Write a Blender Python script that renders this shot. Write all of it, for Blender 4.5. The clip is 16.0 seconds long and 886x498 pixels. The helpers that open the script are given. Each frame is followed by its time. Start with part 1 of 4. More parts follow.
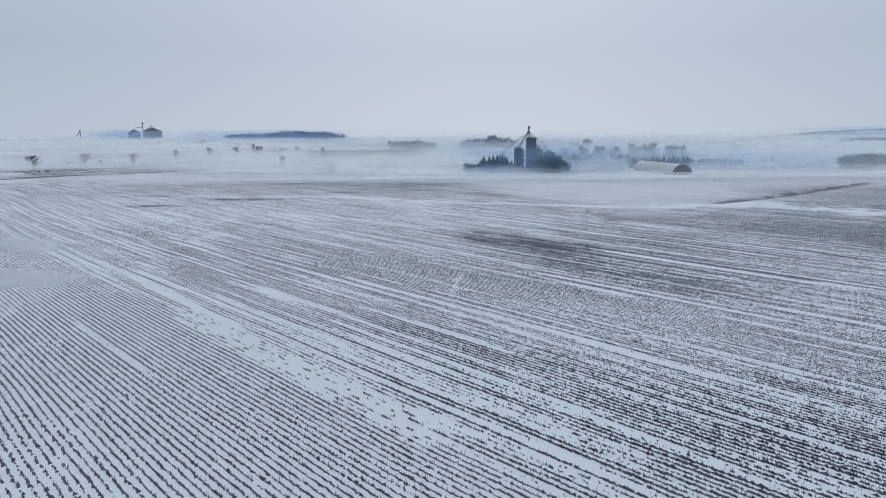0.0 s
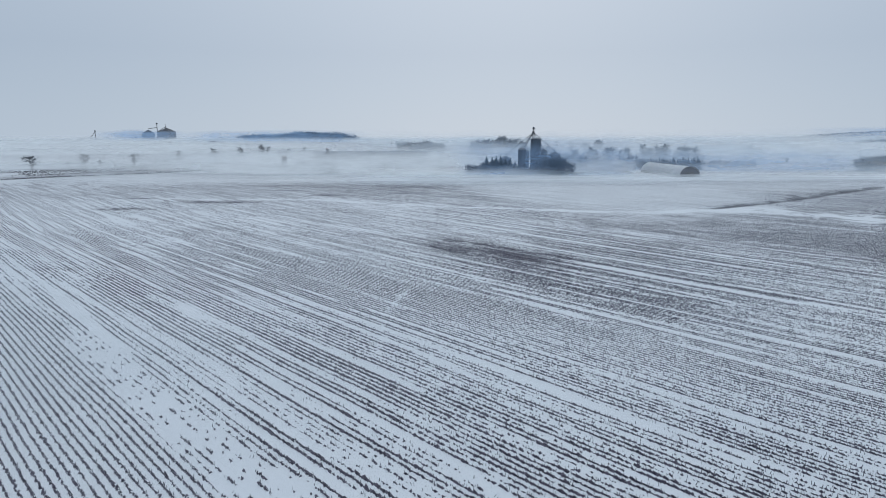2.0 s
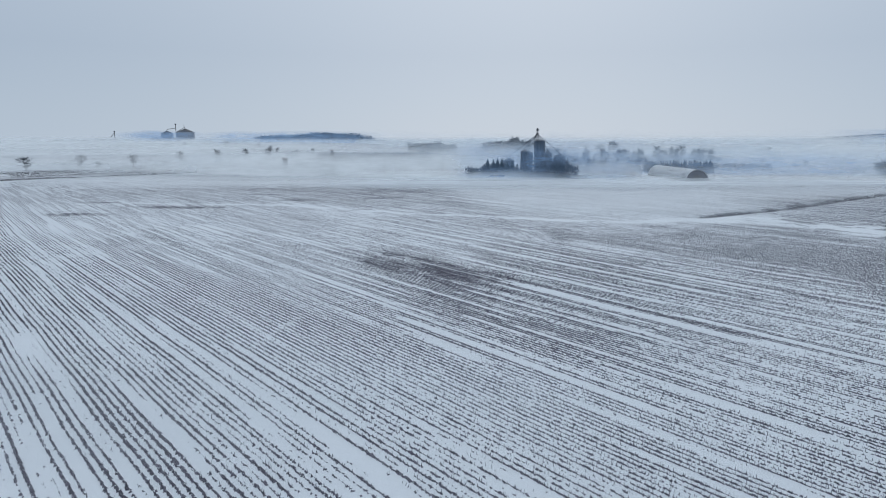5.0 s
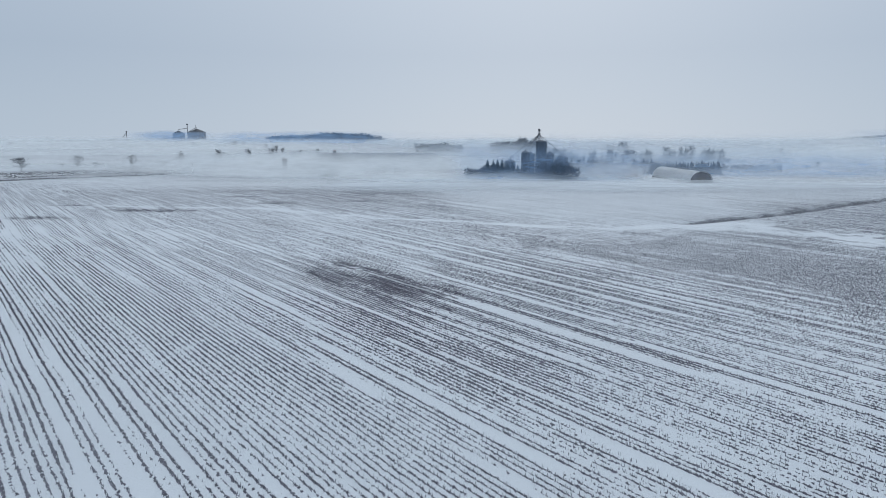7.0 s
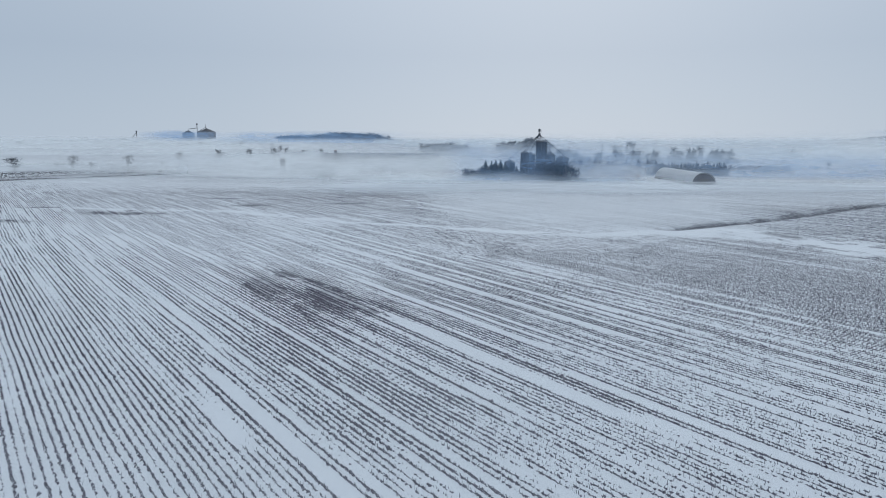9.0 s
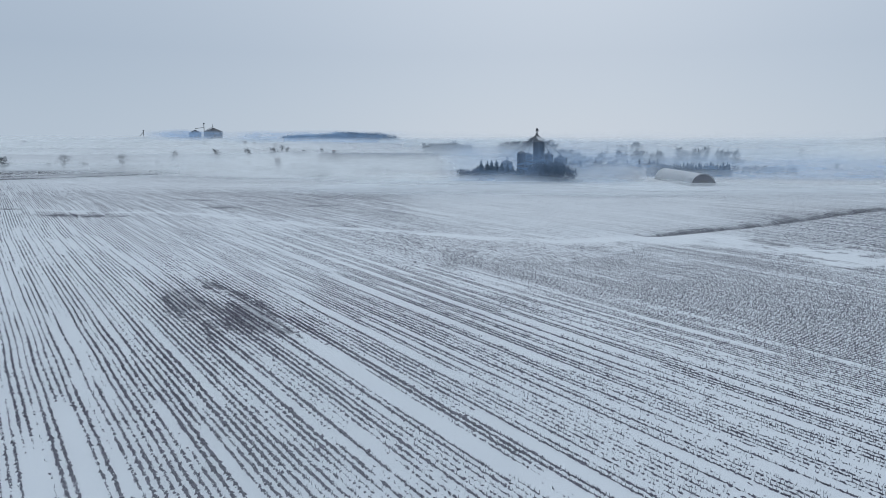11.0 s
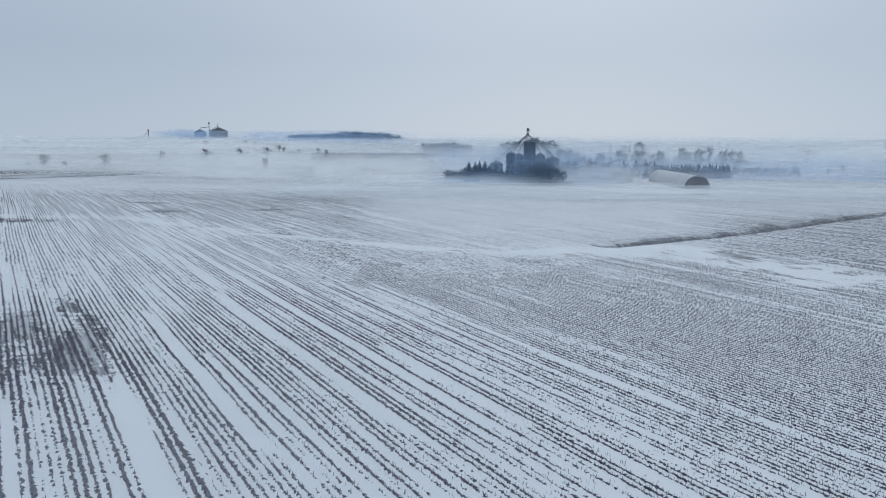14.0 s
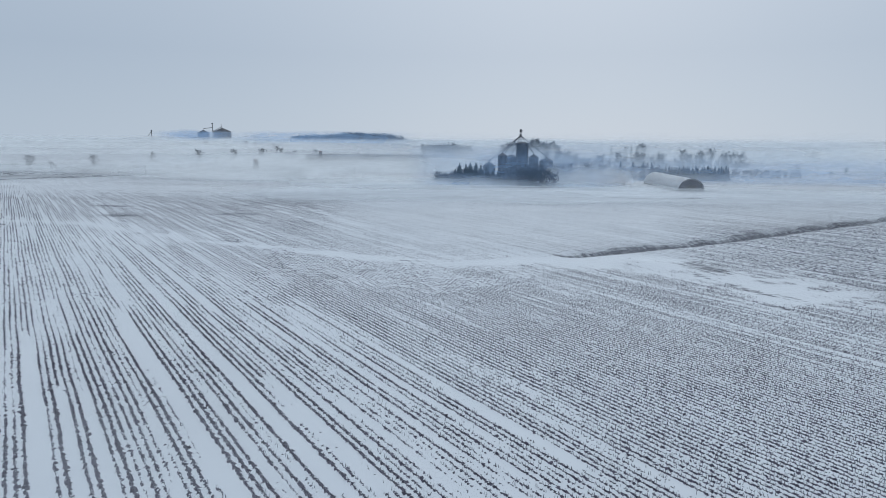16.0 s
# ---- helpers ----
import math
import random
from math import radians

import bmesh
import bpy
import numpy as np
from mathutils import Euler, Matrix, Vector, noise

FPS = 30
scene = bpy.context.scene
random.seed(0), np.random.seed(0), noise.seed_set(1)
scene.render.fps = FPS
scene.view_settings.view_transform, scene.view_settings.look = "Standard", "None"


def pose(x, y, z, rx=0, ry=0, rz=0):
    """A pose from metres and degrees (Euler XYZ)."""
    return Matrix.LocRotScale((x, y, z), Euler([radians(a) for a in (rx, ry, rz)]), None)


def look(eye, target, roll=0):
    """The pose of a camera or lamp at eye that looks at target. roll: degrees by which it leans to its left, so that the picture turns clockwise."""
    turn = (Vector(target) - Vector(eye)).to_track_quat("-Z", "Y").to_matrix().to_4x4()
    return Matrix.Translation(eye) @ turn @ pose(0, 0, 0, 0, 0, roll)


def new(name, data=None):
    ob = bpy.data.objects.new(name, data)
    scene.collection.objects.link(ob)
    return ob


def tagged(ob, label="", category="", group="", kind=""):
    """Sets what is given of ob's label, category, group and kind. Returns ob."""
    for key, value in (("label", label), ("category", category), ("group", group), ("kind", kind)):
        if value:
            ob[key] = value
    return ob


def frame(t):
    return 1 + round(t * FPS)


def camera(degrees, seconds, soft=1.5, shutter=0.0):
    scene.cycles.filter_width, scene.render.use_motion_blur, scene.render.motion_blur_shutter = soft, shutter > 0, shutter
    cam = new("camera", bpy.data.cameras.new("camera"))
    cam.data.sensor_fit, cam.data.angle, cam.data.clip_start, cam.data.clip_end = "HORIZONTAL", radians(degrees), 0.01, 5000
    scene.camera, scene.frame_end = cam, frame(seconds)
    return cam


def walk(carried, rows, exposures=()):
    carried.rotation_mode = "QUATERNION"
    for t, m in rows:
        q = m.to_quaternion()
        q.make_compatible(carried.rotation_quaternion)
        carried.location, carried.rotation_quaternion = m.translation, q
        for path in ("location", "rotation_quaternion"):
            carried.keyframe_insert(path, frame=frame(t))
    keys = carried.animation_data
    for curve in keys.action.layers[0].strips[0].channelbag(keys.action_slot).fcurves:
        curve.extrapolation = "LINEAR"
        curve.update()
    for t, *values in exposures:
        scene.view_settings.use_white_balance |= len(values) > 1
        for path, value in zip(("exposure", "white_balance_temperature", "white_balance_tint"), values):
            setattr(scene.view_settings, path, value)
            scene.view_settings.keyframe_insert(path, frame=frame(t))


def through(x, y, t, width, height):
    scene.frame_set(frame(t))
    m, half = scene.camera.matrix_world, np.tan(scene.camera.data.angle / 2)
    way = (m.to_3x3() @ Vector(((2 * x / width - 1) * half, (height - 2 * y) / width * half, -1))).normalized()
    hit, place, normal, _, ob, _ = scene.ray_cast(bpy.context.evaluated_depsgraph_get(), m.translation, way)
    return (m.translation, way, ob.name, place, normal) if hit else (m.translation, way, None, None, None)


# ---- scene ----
# Metres; x to the east, y to the north, z = 0 on the near part of the field.
cam = camera(69.9, 16.0, 0.95)
# seconds, eye x, y, z, heading to the left, pitch, lean
PATH = [
    (0.0, -1.49, -2.98, 29.06, -1.791, -10.289, -0.238),
    (1.0, 5.33, 3.33, 28.94, -1.082, -10.250, -0.195),
    (2.0, 12.20, 9.33, 28.96, -0.424, -10.211, -0.159),
    (3.0, 19.08, 15.12, 29.07, 0.208, -10.176, -0.128),
    (4.0, 25.93, 20.80, 29.23, 0.831, -10.147, -0.100),
    (5.0, 32.73, 26.46, 29.41, 1.448, -10.126, -0.075),
    (6.0, 39.46, 32.17, 29.59, 2.056, -10.114, -0.053),
    (7.0, 46.11, 37.96, 29.75, 2.646, -10.110, -0.031),
    (8.0, 52.68, 43.90, 29.87, 3.204, -10.115, -0.009),
    (9.0, 59.16, 49.98, 29.95, 3.717, -10.126, 0.013),
    (10.0, 65.57, 56.23, 29.98, 4.176, -10.141, 0.038),
    (11.0, 71.93, 62.64, 29.98, 4.573, -10.156, 0.066),
    (12.0, 78.25, 69.19, 29.95, 4.908, -10.169, 0.097),
    (13.0, 84.58, 75.83, 29.91, 5.193, -10.173, 0.133),
    (14.0, 90.94, 82.53, 29.89, 5.448, -10.163, 0.175),
    (15.0, 97.39, 89.21, 29.92, 5.710, -10.133, 0.224),
    (16.0, 103.98, 95.79, 30.03, 6.034, -10.075, 0.280),
]


def view(x, y, z, yaw, pitch, lean):
    a, p = radians(yaw), radians(pitch)
    ahead = Vector((-math.sin(a) * math.cos(p), math.cos(a) * math.cos(p), math.sin(p)))
    eye = Vector((x, y, z))
    return look(eye, eye + ahead * 10, lean)


walk(cam, [(row[0], view(*row[1:])) for row in PATH])

# ---- light: overcast winter sky, veiled low sun ahead ----
world = bpy.data.worlds.new("world")
scene.world = world
world.use_nodes = True
wt = world.node_tree
wt.nodes.clear()
w_out = wt.nodes.new("ShaderNodeOutputWorld")
w_add = wt.nodes.new("ShaderNodeAddShader")
w_sky = wt.nodes.new("ShaderNodeTexSky")
w_sky.sky_type = "NISHITA"
w_sky.sun_disc = False
w_sky.sun_elevation = radians(24)
w_sky.sun_rotation = radians(8)
w_bg1 = wt.nodes.new("ShaderNodeBackground")
w_bg1.inputs[1].default_value = 0.0015
w_bg2 = wt.nodes.new("ShaderNodeBackground")
w_bg2.inputs[1].default_value = 1.0
w_tc = wt.nodes.new("ShaderNodeTexCoord")
w_sep = wt.nodes.new("ShaderNodeSeparateXYZ")
w_ramp = wt.nodes.new("ShaderNodeValToRGB")
w_el = w_ramp.color_ramp.elements
w_el[0].position, w_el[0].color = 0.0, (0.428, 0.515, 0.618, 1)
w_el[1].position, w_el[1].color = 1.0, (0.60, 0.69, 0.80, 1)
w_mid = w_el.new(0.12)
w_mid.color = (0.375, 0.460, 0.572, 1)
wt.links.new(w_tc.outputs["Generated"], w_sep.inputs[0])
wt.links.new(w_sep.outputs[2], w_ramp.inputs[0])
# the veiled sun brightens the cloud round it
w_dot = wt.nodes.new("ShaderNodeVectorMath")
w_dot.operation = "DOT_PRODUCT"
w_dot.inputs[1].default_value = Vector((0.09, 0.94, 0.33)).normalized()
w_pow = wt.nodes.new("ShaderNodeMath")
w_pow.operation = "POWER"
w_pow.use_clamp = True
w_pow.inputs[1].default_value = 7.0
w_glow = wt.nodes.new("ShaderNodeMixRGB")
w_glow.blend_type = "ADD"
w_glow.inputs[2].default_value = (0.142, 0.132, 0.122, 1)
wt.links.new(w_tc.outputs["Generated"], w_dot.inputs[0])
wt.links.new(w_dot.outputs["Value"], w_pow.inputs[0])
wt.links.new(w_pow.outputs[0], w_glow.inputs[0])
wt.links.new(w_ramp.outputs[0], w_glow.inputs[1])
wt.links.new(w_glow.outputs[0], w_bg2.inputs[0])
wt.links.new(w_sky.outputs[0], w_bg1.inputs[0])
wt.links.new(w_bg1.outputs[0], w_add.inputs[0])
wt.links.new(w_bg2.outputs[0], w_add.inputs[1])
wt.links.new(w_add.outputs[0], w_out.inputs[0])

sun_data = bpy.data.lights.new("sun", "SUN")
sun_data.energy = 0.2
sun_data.angle = radians(25)
sun_data.color = (1.0, 0.97, 0.93)
sun = new("sun", sun_data)
sun.matrix_world = look((60, 700, 320), (0, 0, 0))

# ---- materials ----


class Nodes:
    """A material and short ways to add nodes to it."""

    def __init__(self, name, colour=(0.5, 0.5, 0.5), rough=0.8, metal=0.0):
        self.mat = bpy.data.materials.new(name)
        self.mat.use_nodes = True
        self.tree = self.mat.node_tree
        self.bsdf = self.tree.nodes["Principled BSDF"]
        self.bsdf.inputs["Base Color"].default_value = (*colour, 1)
        self.bsdf.inputs["Roughness"].default_value = rough
        self.bsdf.inputs["Metallic"].default_value = metal
        self.bsdf.inputs["Specular IOR Level"].default_value = 0.25

    def add(self, kind):
        return self.tree.nodes.new(kind)

    def link(self, a, b):
        self.tree.links.new(a, b)

    def coords(self, turn=0.0, size=(1, 1, 1), kind="Object"):
        tc, rot, mp = self.add("ShaderNodeTexCoord"), self.add("ShaderNodeMapping"), self.add("ShaderNodeMapping")
        rot.inputs["Rotation"].default_value = (0, 0, turn)
        mp.inputs["Scale"].default_value = size
        self.link(tc.outputs[kind], rot.inputs[0])
        self.link(rot.outputs[0], mp.inputs[0])
        return mp.outputs[0]

    def rows(self, size):
        """Across and along the crop rows, in metres."""
        a, mp = self.add("ShaderNodeAttribute"), self.add("ShaderNodeMapping")
        a.attribute_name = "rowspace"
        mp.inputs["Scale"].default_value = size
        self.link(a.outputs["Vector"], mp.inputs[0])
        return mp.outputs[0]

    def noise(self, vec, scale, detail=4, rough=0.6):
        n = self.add("ShaderNodeTexNoise")
        n.inputs["Scale"].default_value, n.inputs["Detail"].default_value, n.inputs["Roughness"].default_value = scale, detail, rough
        self.link(vec, n.inputs["Vector"])
        return n.outputs[0]

    def ramp(self, fac, *stops):
        r = self.add("ShaderNodeValToRGB")
        e = r.color_ramp.elements
        while len(e) < len(stops):
            e.new(0.5)
        for k, (p, c) in zip(e, stops):
            k.position = p
            k.color = (c, c, c, 1) if isinstance(c, (int, float)) else (*c, 1)
        self.link(fac, r.inputs[0])
        return r.outputs[0]

    def math(self, op, a, b):
        m = self.add("ShaderNodeMath")
        m.operation = op
        m.use_clamp = False
        for k, v in enumerate((a, b)):
            if isinstance(v, (int, float)):
                m.inputs[k].default_value = v
            else:
                self.link(v, m.inputs[k])
        return m.outputs[0]

    def mix(self, fac, a, b):
        m = self.add("ShaderNodeMixRGB")
        for k, v in enumerate((fac, a, b)):
            if isinstance(v, tuple):
                m.inputs[k].default_value = (*v, 1)
            elif isinstance(v, (int, float)):
                m.inputs[k].default_value = v
            else:
                self.link(v, m.inputs[k])
        return m.outputs[0]

    def base(self, socket):
        self.link(socket, self.bsdf.inputs["Base Color"])
        return self

    def bump(self, height, strength, distance):
        b = self.add("ShaderNodeBump")
        b.inputs["Strength"].default_value, b.inputs["Distance"].default_value = strength, distance
        self.link(height, b.inputs["Height"])
        self.link(b.outputs[0], self.bsdf.inputs["Normal"])
        return self


ROW_TURN = radians(40.35)   # the corn rows run this far to the left of north
ROW_GAP = 0.762


def plain(name, dark, light, scale=1.0, rough=0.85, metal=0.0, bump=0.0):
    """A surface that varies between two colours at two scales."""
    n = Nodes(name, dark, rough, metal)
    v = n.coords()
    f = n.math("ADD", n.math("MULTIPLY", n.noise(v, 0.25 * scale, 3), 0.5), n.math("MULTIPLY", n.noise(v, 3 * scale, 4), 0.5))
    n.base(n.mix(n.ramp(f, (0.35, 0.0), (0.65, 1.0)), dark, light))
    if bump:
        n.bump(n.noise(v, 6 * scale, 4), 0.5, bump)
    return n.mat


def island(name, dark, light, rough=0.9):
    """Loose small pieces, each of its own tone."""
    n = Nodes(name, dark, rough)
    g = n.add("ShaderNodeNewGeometry")
    n.base(n.mix(g.outputs["Random Per Island"], dark, light))
    return n.mat


def ground_material():
    n = Nodes("snowy_stubble_field", (0.8, 0.8, 0.82), 0.7)
    along = n.rows((1.0, 1.0, 1.0))
    streak = n.rows((1.0, 0.055, 1.0))
    ragcoord = n.coords(radians(-6), (0.16, 1.0, 1.0))
    plainc = n.coords()
    sep, psep = n.add("ShaderNodeSeparateXYZ"), n.add("ShaderNodeSeparateXYZ")
    n.link(along, sep.inputs[0])
    n.link(plainc, psep.inputs[0])
    # crop rows
    saw = n.math("PINGPONG", sep.outputs[0], ROW_GAP / 2)
    row = n.ramp(n.math("MULTIPLY", saw, 2 / ROW_GAP), (0.0, 1.0), (0.38, 1.0), (0.62, 0.0))
    # swaths of several rows, stretched along them
    swath = n.noise(streak, 0.32, 5, 0.62)
    fine = n.noise(streak, 1.1, 3, 0.6)
    patch = n.noise(plainc, 0.02, 4, 0.55)
    speck = n.noise(plainc, 1.6, 3, 0.7)
    cover = n.math("ADD", n.math("ADD", n.math("MULTIPLY", swath, 0.7), n.math("MULTIPLY", patch, 0.8)), n.math("MULTIPLY", fine, 0.3))
    cover = n.ramp(cover, (0.55, 0.0), (1.0, 0.95))
    speckle = n.ramp(speck, (0.33, 0.3), (0.58, 1.0))
    far = n.ramp(n.math("DIVIDE", psep.outputs[1], 1000.0), (0.22, 0.02), (0.38, 0.25), (0.62, 0.80))
    dark = n.math("MULTIPLY", n.math("MULTIPLY", cover, n.math("ADD", n.math("MULTIPLY", row, 0.75), 0.25)), n.math("MULTIPLY", speckle, far))
    soil = n.mix(n.noise(plainc, 0.9, 4), (0.036, 0.037, 0.054), (0.090, 0.091, 0.118))
    snow = n.mix(n.noise(plainc, 0.05, 5), (0.762, 0.79, 0.82), (0.857, 0.88, 0.895))
    # bare soil where the wind has swept the snow away
    a = n.add("ShaderNodeAttribute")
    a.attribute_name = "bare"
    ragged = n.math("ADD", a.outputs["Fac"], n.math("ADD", n.math("MULTIPLY", n.math("SUBTRACT", n.noise(ragcoord, 0.8, 6, 0.72), 0.5), 1.0), n.math("MULTIPLY", n.math("SUBTRACT", n.noise(n.rows((1.0, 0.2, 1.0)), 0.9, 5, 0.72), 0.5), 1.5)))
    bare = n.math("MULTIPLY", n.ramp(ragged, (0.46, 0.0), (0.60, 0.95)), n.ramp(n.noise(streak, 0.8, 4, 0.7), (0.40, 0.35), (0.56, 1.0)))
    bank = n.math("MULTIPLY", n.ramp(n.math("SUBTRACT", a.outputs["Fac"], 1.0), (0.05, 0.0), (0.35, 0.95)), n.ramp(n.noise(plainc, 0.55, 4, 0.7), (0.36, 0.25), (0.48, 1.0)))
    bare = n.math("MAXIMUM", bare, bank)
    d = n.add("ShaderNodeAttribute")
    d.attribute_name = "drift"
    th = n.add("ShaderNodeAttribute")
    th.attribute_name = "thin"
    lines = n.ramp(n.noise(n.rows((1.0, 0.03, 1.0)), 0.55, 4, 0.68), (0.44, 0.05), (0.53, 1.0))
    tram = n.ramp(n.noise(n.rows((1.0, 0.010, 1.0)), 0.42, 2, 0.5), (0.55, 1.0), (0.60, 0.12))
    lines = n.math("MULTIPLY", n.math("ADD", n.math("MULTIPLY", lines, 0.7), 0.3), tram)
    grain = n.math("MULTIPLY", n.ramp(n.noise(n.rows((1.0, 0.4, 1.0)), 1.7, 3, 0.7), (0.42, 0.0), (0.54, 1.0)), n.math("ADD", n.math("MULTIPLY", row, 0.4), 0.6))
    dark = n.math("MAXIMUM", dark, n.math("MULTIPLY", n.math("MULTIPLY", th.outputs["Fac"], lines), grain))
    crust = n.ramp(n.noise(plainc, 0.7, 5, 0.75), (0.36, 0.25), (0.50, 1.0))
    dark = n.math("MULTIPLY", dark, n.math("SUBTRACT", 1.0, n.math("MULTIPLY", d.outputs["Fac"], crust)))
    n.base(n.mix(n.math("MAXIMUM", n.math("MINIMUM", dark, 0.8), bare), snow, soil))
    n.bump(n.noise(plainc, 0.8, 5), 0.35, 0.15)
    return n.mat


def mist_material(name, tone, through=0.85):
    """Drifting ice mist and tinted haze: thin veils that scatter the light forwards and back alike, as thick as their
    veil attribute says.
    """
    n = Nodes(name, tone, 1.0)
    t = n.mat.node_tree
    for k in list(t.nodes):
        t.nodes.remove(k)
    out, both, veil = n.add("ShaderNodeOutputMaterial"), n.add("ShaderNodeMixShader"), n.add("ShaderNodeMixShader")
    d, tr, clear = n.add("ShaderNodeBsdfDiffuse"), n.add("ShaderNodeBsdfTranslucent"), n.add("ShaderNodeBsdfTransparent")
    for k in (d, tr):
        k.inputs[0].default_value = (*tone, 1)
    both.inputs[0].default_value = through
    a = n.add("ShaderNodeAttribute")
    a.attribute_name = "veil"
    wisp = n.ramp(n.noise(n.coords(0.0, (0.35, 0.35, 2.0)), 0.045, 4, 0.6), (0.30, 0.55), (0.70, 1.45))
    depth = n.math("MULTIPLY", a.outputs["Fac"], wisp)
    alpha = n.math("SUBTRACT", 1.0, n.math("EXPONENT", n.math("MULTIPLY", depth, -1.0), 0.0))
    t.links.new(d.outputs[0], both.inputs[1])
    t.links.new(tr.outputs[0], both.inputs[2])
    t.links.new(clear.outputs[0], veil.inputs[1])
    t.links.new(both.outputs[0], veil.inputs[2])
    t.links.new(alpha, veil.inputs[0])
    t.links.new(veil.outputs[0], out.inputs[0])
    return n.mat


M_GROUND = ground_material()
M_MIST = mist_material("ice_mist", (0.945, 0.982, 0.995))
M_PALE = mist_material("pale_mist", (0.95, 0.982, 0.995))
M_SMOKE = mist_material("snow_smoke", (0.94, 0.975, 0.998), 0.4)
# The blue of distant air is put into the tone of these two veils.
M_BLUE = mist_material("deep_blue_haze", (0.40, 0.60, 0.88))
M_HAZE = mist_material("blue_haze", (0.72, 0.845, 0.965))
M_STUBBLE = island("corn_stubble", (0.046, 0.041, 0.062), (0.138, 0.125, 0.164))
M_STALK = island("corn_stalks", (0.070, 0.069, 0.090), (0.20, 0.198, 0.232))
# Bark, twigs and needles lifted towards blue: the mist's airlight put into their colour.
M_BARK = plain("hazed_bark", (0.060, 0.066, 0.078), (0.115, 0.122, 0.138), 2.0)
M_TWIG = island("hazed_twigs", (0.046, 0.055, 0.073), (0.105, 0.118, 0.142))
M_SPRUCE = island("hazed_spruce_needles", (0.036, 0.050, 0.056), (0.085, 0.105, 0.112))
# Far woods bluer and paler still: distance haze painted into the colour.
M_WOOD_FAR = island("hazed_woods", (0.070, 0.105, 0.150), (0.135, 0.180, 0.235))
M_STAVE = plain("dark_silo_wall", (0.035, 0.045, 0.065), (0.075, 0.085, 0.10), 0.6, 0.55)
M_STEEL = plain("galvanised_steel", (0.26, 0.28, 0.30), (0.42, 0.43, 0.45), 0.5, 0.5, 0.6)
M_STEEL_DARK = plain("weathered_steel", (0.08, 0.085, 0.095), (0.17, 0.175, 0.185), 0.5, 0.6, 0.4)
M_ROOF_SNOW = plain("snow_covered_roof", (0.88, 0.91, 0.94), (0.93, 0.95, 0.97), 0.5, 0.7)
M_BARN = plain("weathered_siding", (0.16, 0.165, 0.175), (0.28, 0.28, 0.29), 0.7)
M_BARN_ROOF = plain("barn_roof_metal", (0.30, 0.32, 0.345), (0.47, 0.49, 0.52), 0.3, 0.6)
M_DARK = plain("dark_opening", (0.012, 0.012, 0.014), (0.03, 0.03, 0.034), 0.5)
M_RED = plain("faded_red_siding", (0.20, 0.095, 0.09), (0.28, 0.15, 0.14), 0.7)
M_ENDWALL = plain("grey_end_wall", (0.17, 0.18, 0.205), (0.27, 0.28, 0.31), 0.4)
M_ROAD = plain("snowy_gravel", (0.30, 0.30, 0.31), (0.58, 0.58, 0.60), 0.4)
M_GRASS = island("dead_grass", (0.075, 0.070, 0.078), (0.165, 0.155, 0.160))
M_POLE = plain("pole_timber", (0.07, 0.055, 0.045), (0.14, 0.12, 0.10), 2.0)

# ---- mesh helpers ----


def value_noise(x, y, size, seed):
    """Smooth random field between 0 and 1 with bumps about size metres wide."""
    table = np.random.default_rng(seed).random((256, 256))
    u, v = x / size, y / size
    i, j = np.floor(u).astype(int), np.floor(v).astype(int)
    f, h = u - i, v - j
    f, h = f * f * (3 - 2 * f), h * h * (3 - 2 * h)
    i0, i1, j0, j1 = i % 256, (i + 1) % 256, j % 256, (j + 1) % 256
    return (table[i0, j0] * (1 - f) + table[i1, j0] * f) * (1 - h) + (table[i0, j1] * (1 - f) + table[i1, j1] * f) * h


def fractal(x, y, size, seed, octaves=3):
    total, weight = 0, 0
    for k in range(octaves):
        total = total + value_noise(x, y, size / 2 ** k, seed + k) / 1.8 ** k
        weight += 1 / 1.8 ** k
    return total / weight


def mesh_of(name, verts, faces, material):
    """A mesh from arrays of points and of triangles or quads."""
    verts, faces = np.asarray(verts, dtype=np.float32), np.asarray(faces, dtype=np.int32)
    me = bpy.data.meshes.new(name)
    k = faces.shape[1]
    me.vertices.add(len(verts))
    me.vertices.foreach_set("co", verts.ravel())
    me.loops.add(faces.size)
    me.loops.foreach_set("vertex_index", faces.ravel())
    me.polygons.add(len(faces))
    me.polygons.foreach_set("loop_start", np.arange(0, faces.size, k, dtype=np.int32))
    me.update(calc_edges=True)
    me.materials.append(material)
    return me


def part(name, bm, material, parent=None, label="", smooth=False):
    """One mesh object from a bmesh, under a thing or a part."""
    me = bpy.data.meshes.new(name)
    bmesh.ops.recalc_face_normals(bm, faces=bm.faces)
    bm.to_mesh(me)
    bm.free()
    me.materials.append(material)
    if smooth:
        for p in me.polygons:
            p.use_smooth = True
    ob = new(name, me)
    ob.parent = parent
    if label:
        tagged(ob, label)
    return ob


def box(w, d, h, at=(0, 0, 0), bevel=0.0, turn=0.0):
    """A box on its base."""
    bm = bmesh.new()
    bmesh.ops.create_cube(bm, size=1, matrix=Matrix.Translation(at) @ Matrix.Rotation(turn, 4, "Z") @ Matrix.Translation((0, 0, h / 2)) @ Matrix.Diagonal((w, d, h, 1)))
    if bevel:
        bmesh.ops.bevel(bm, geom=bm.edges[:], offset=bevel, segments=2, affect="EDGES", profile=0.5)
    return bm


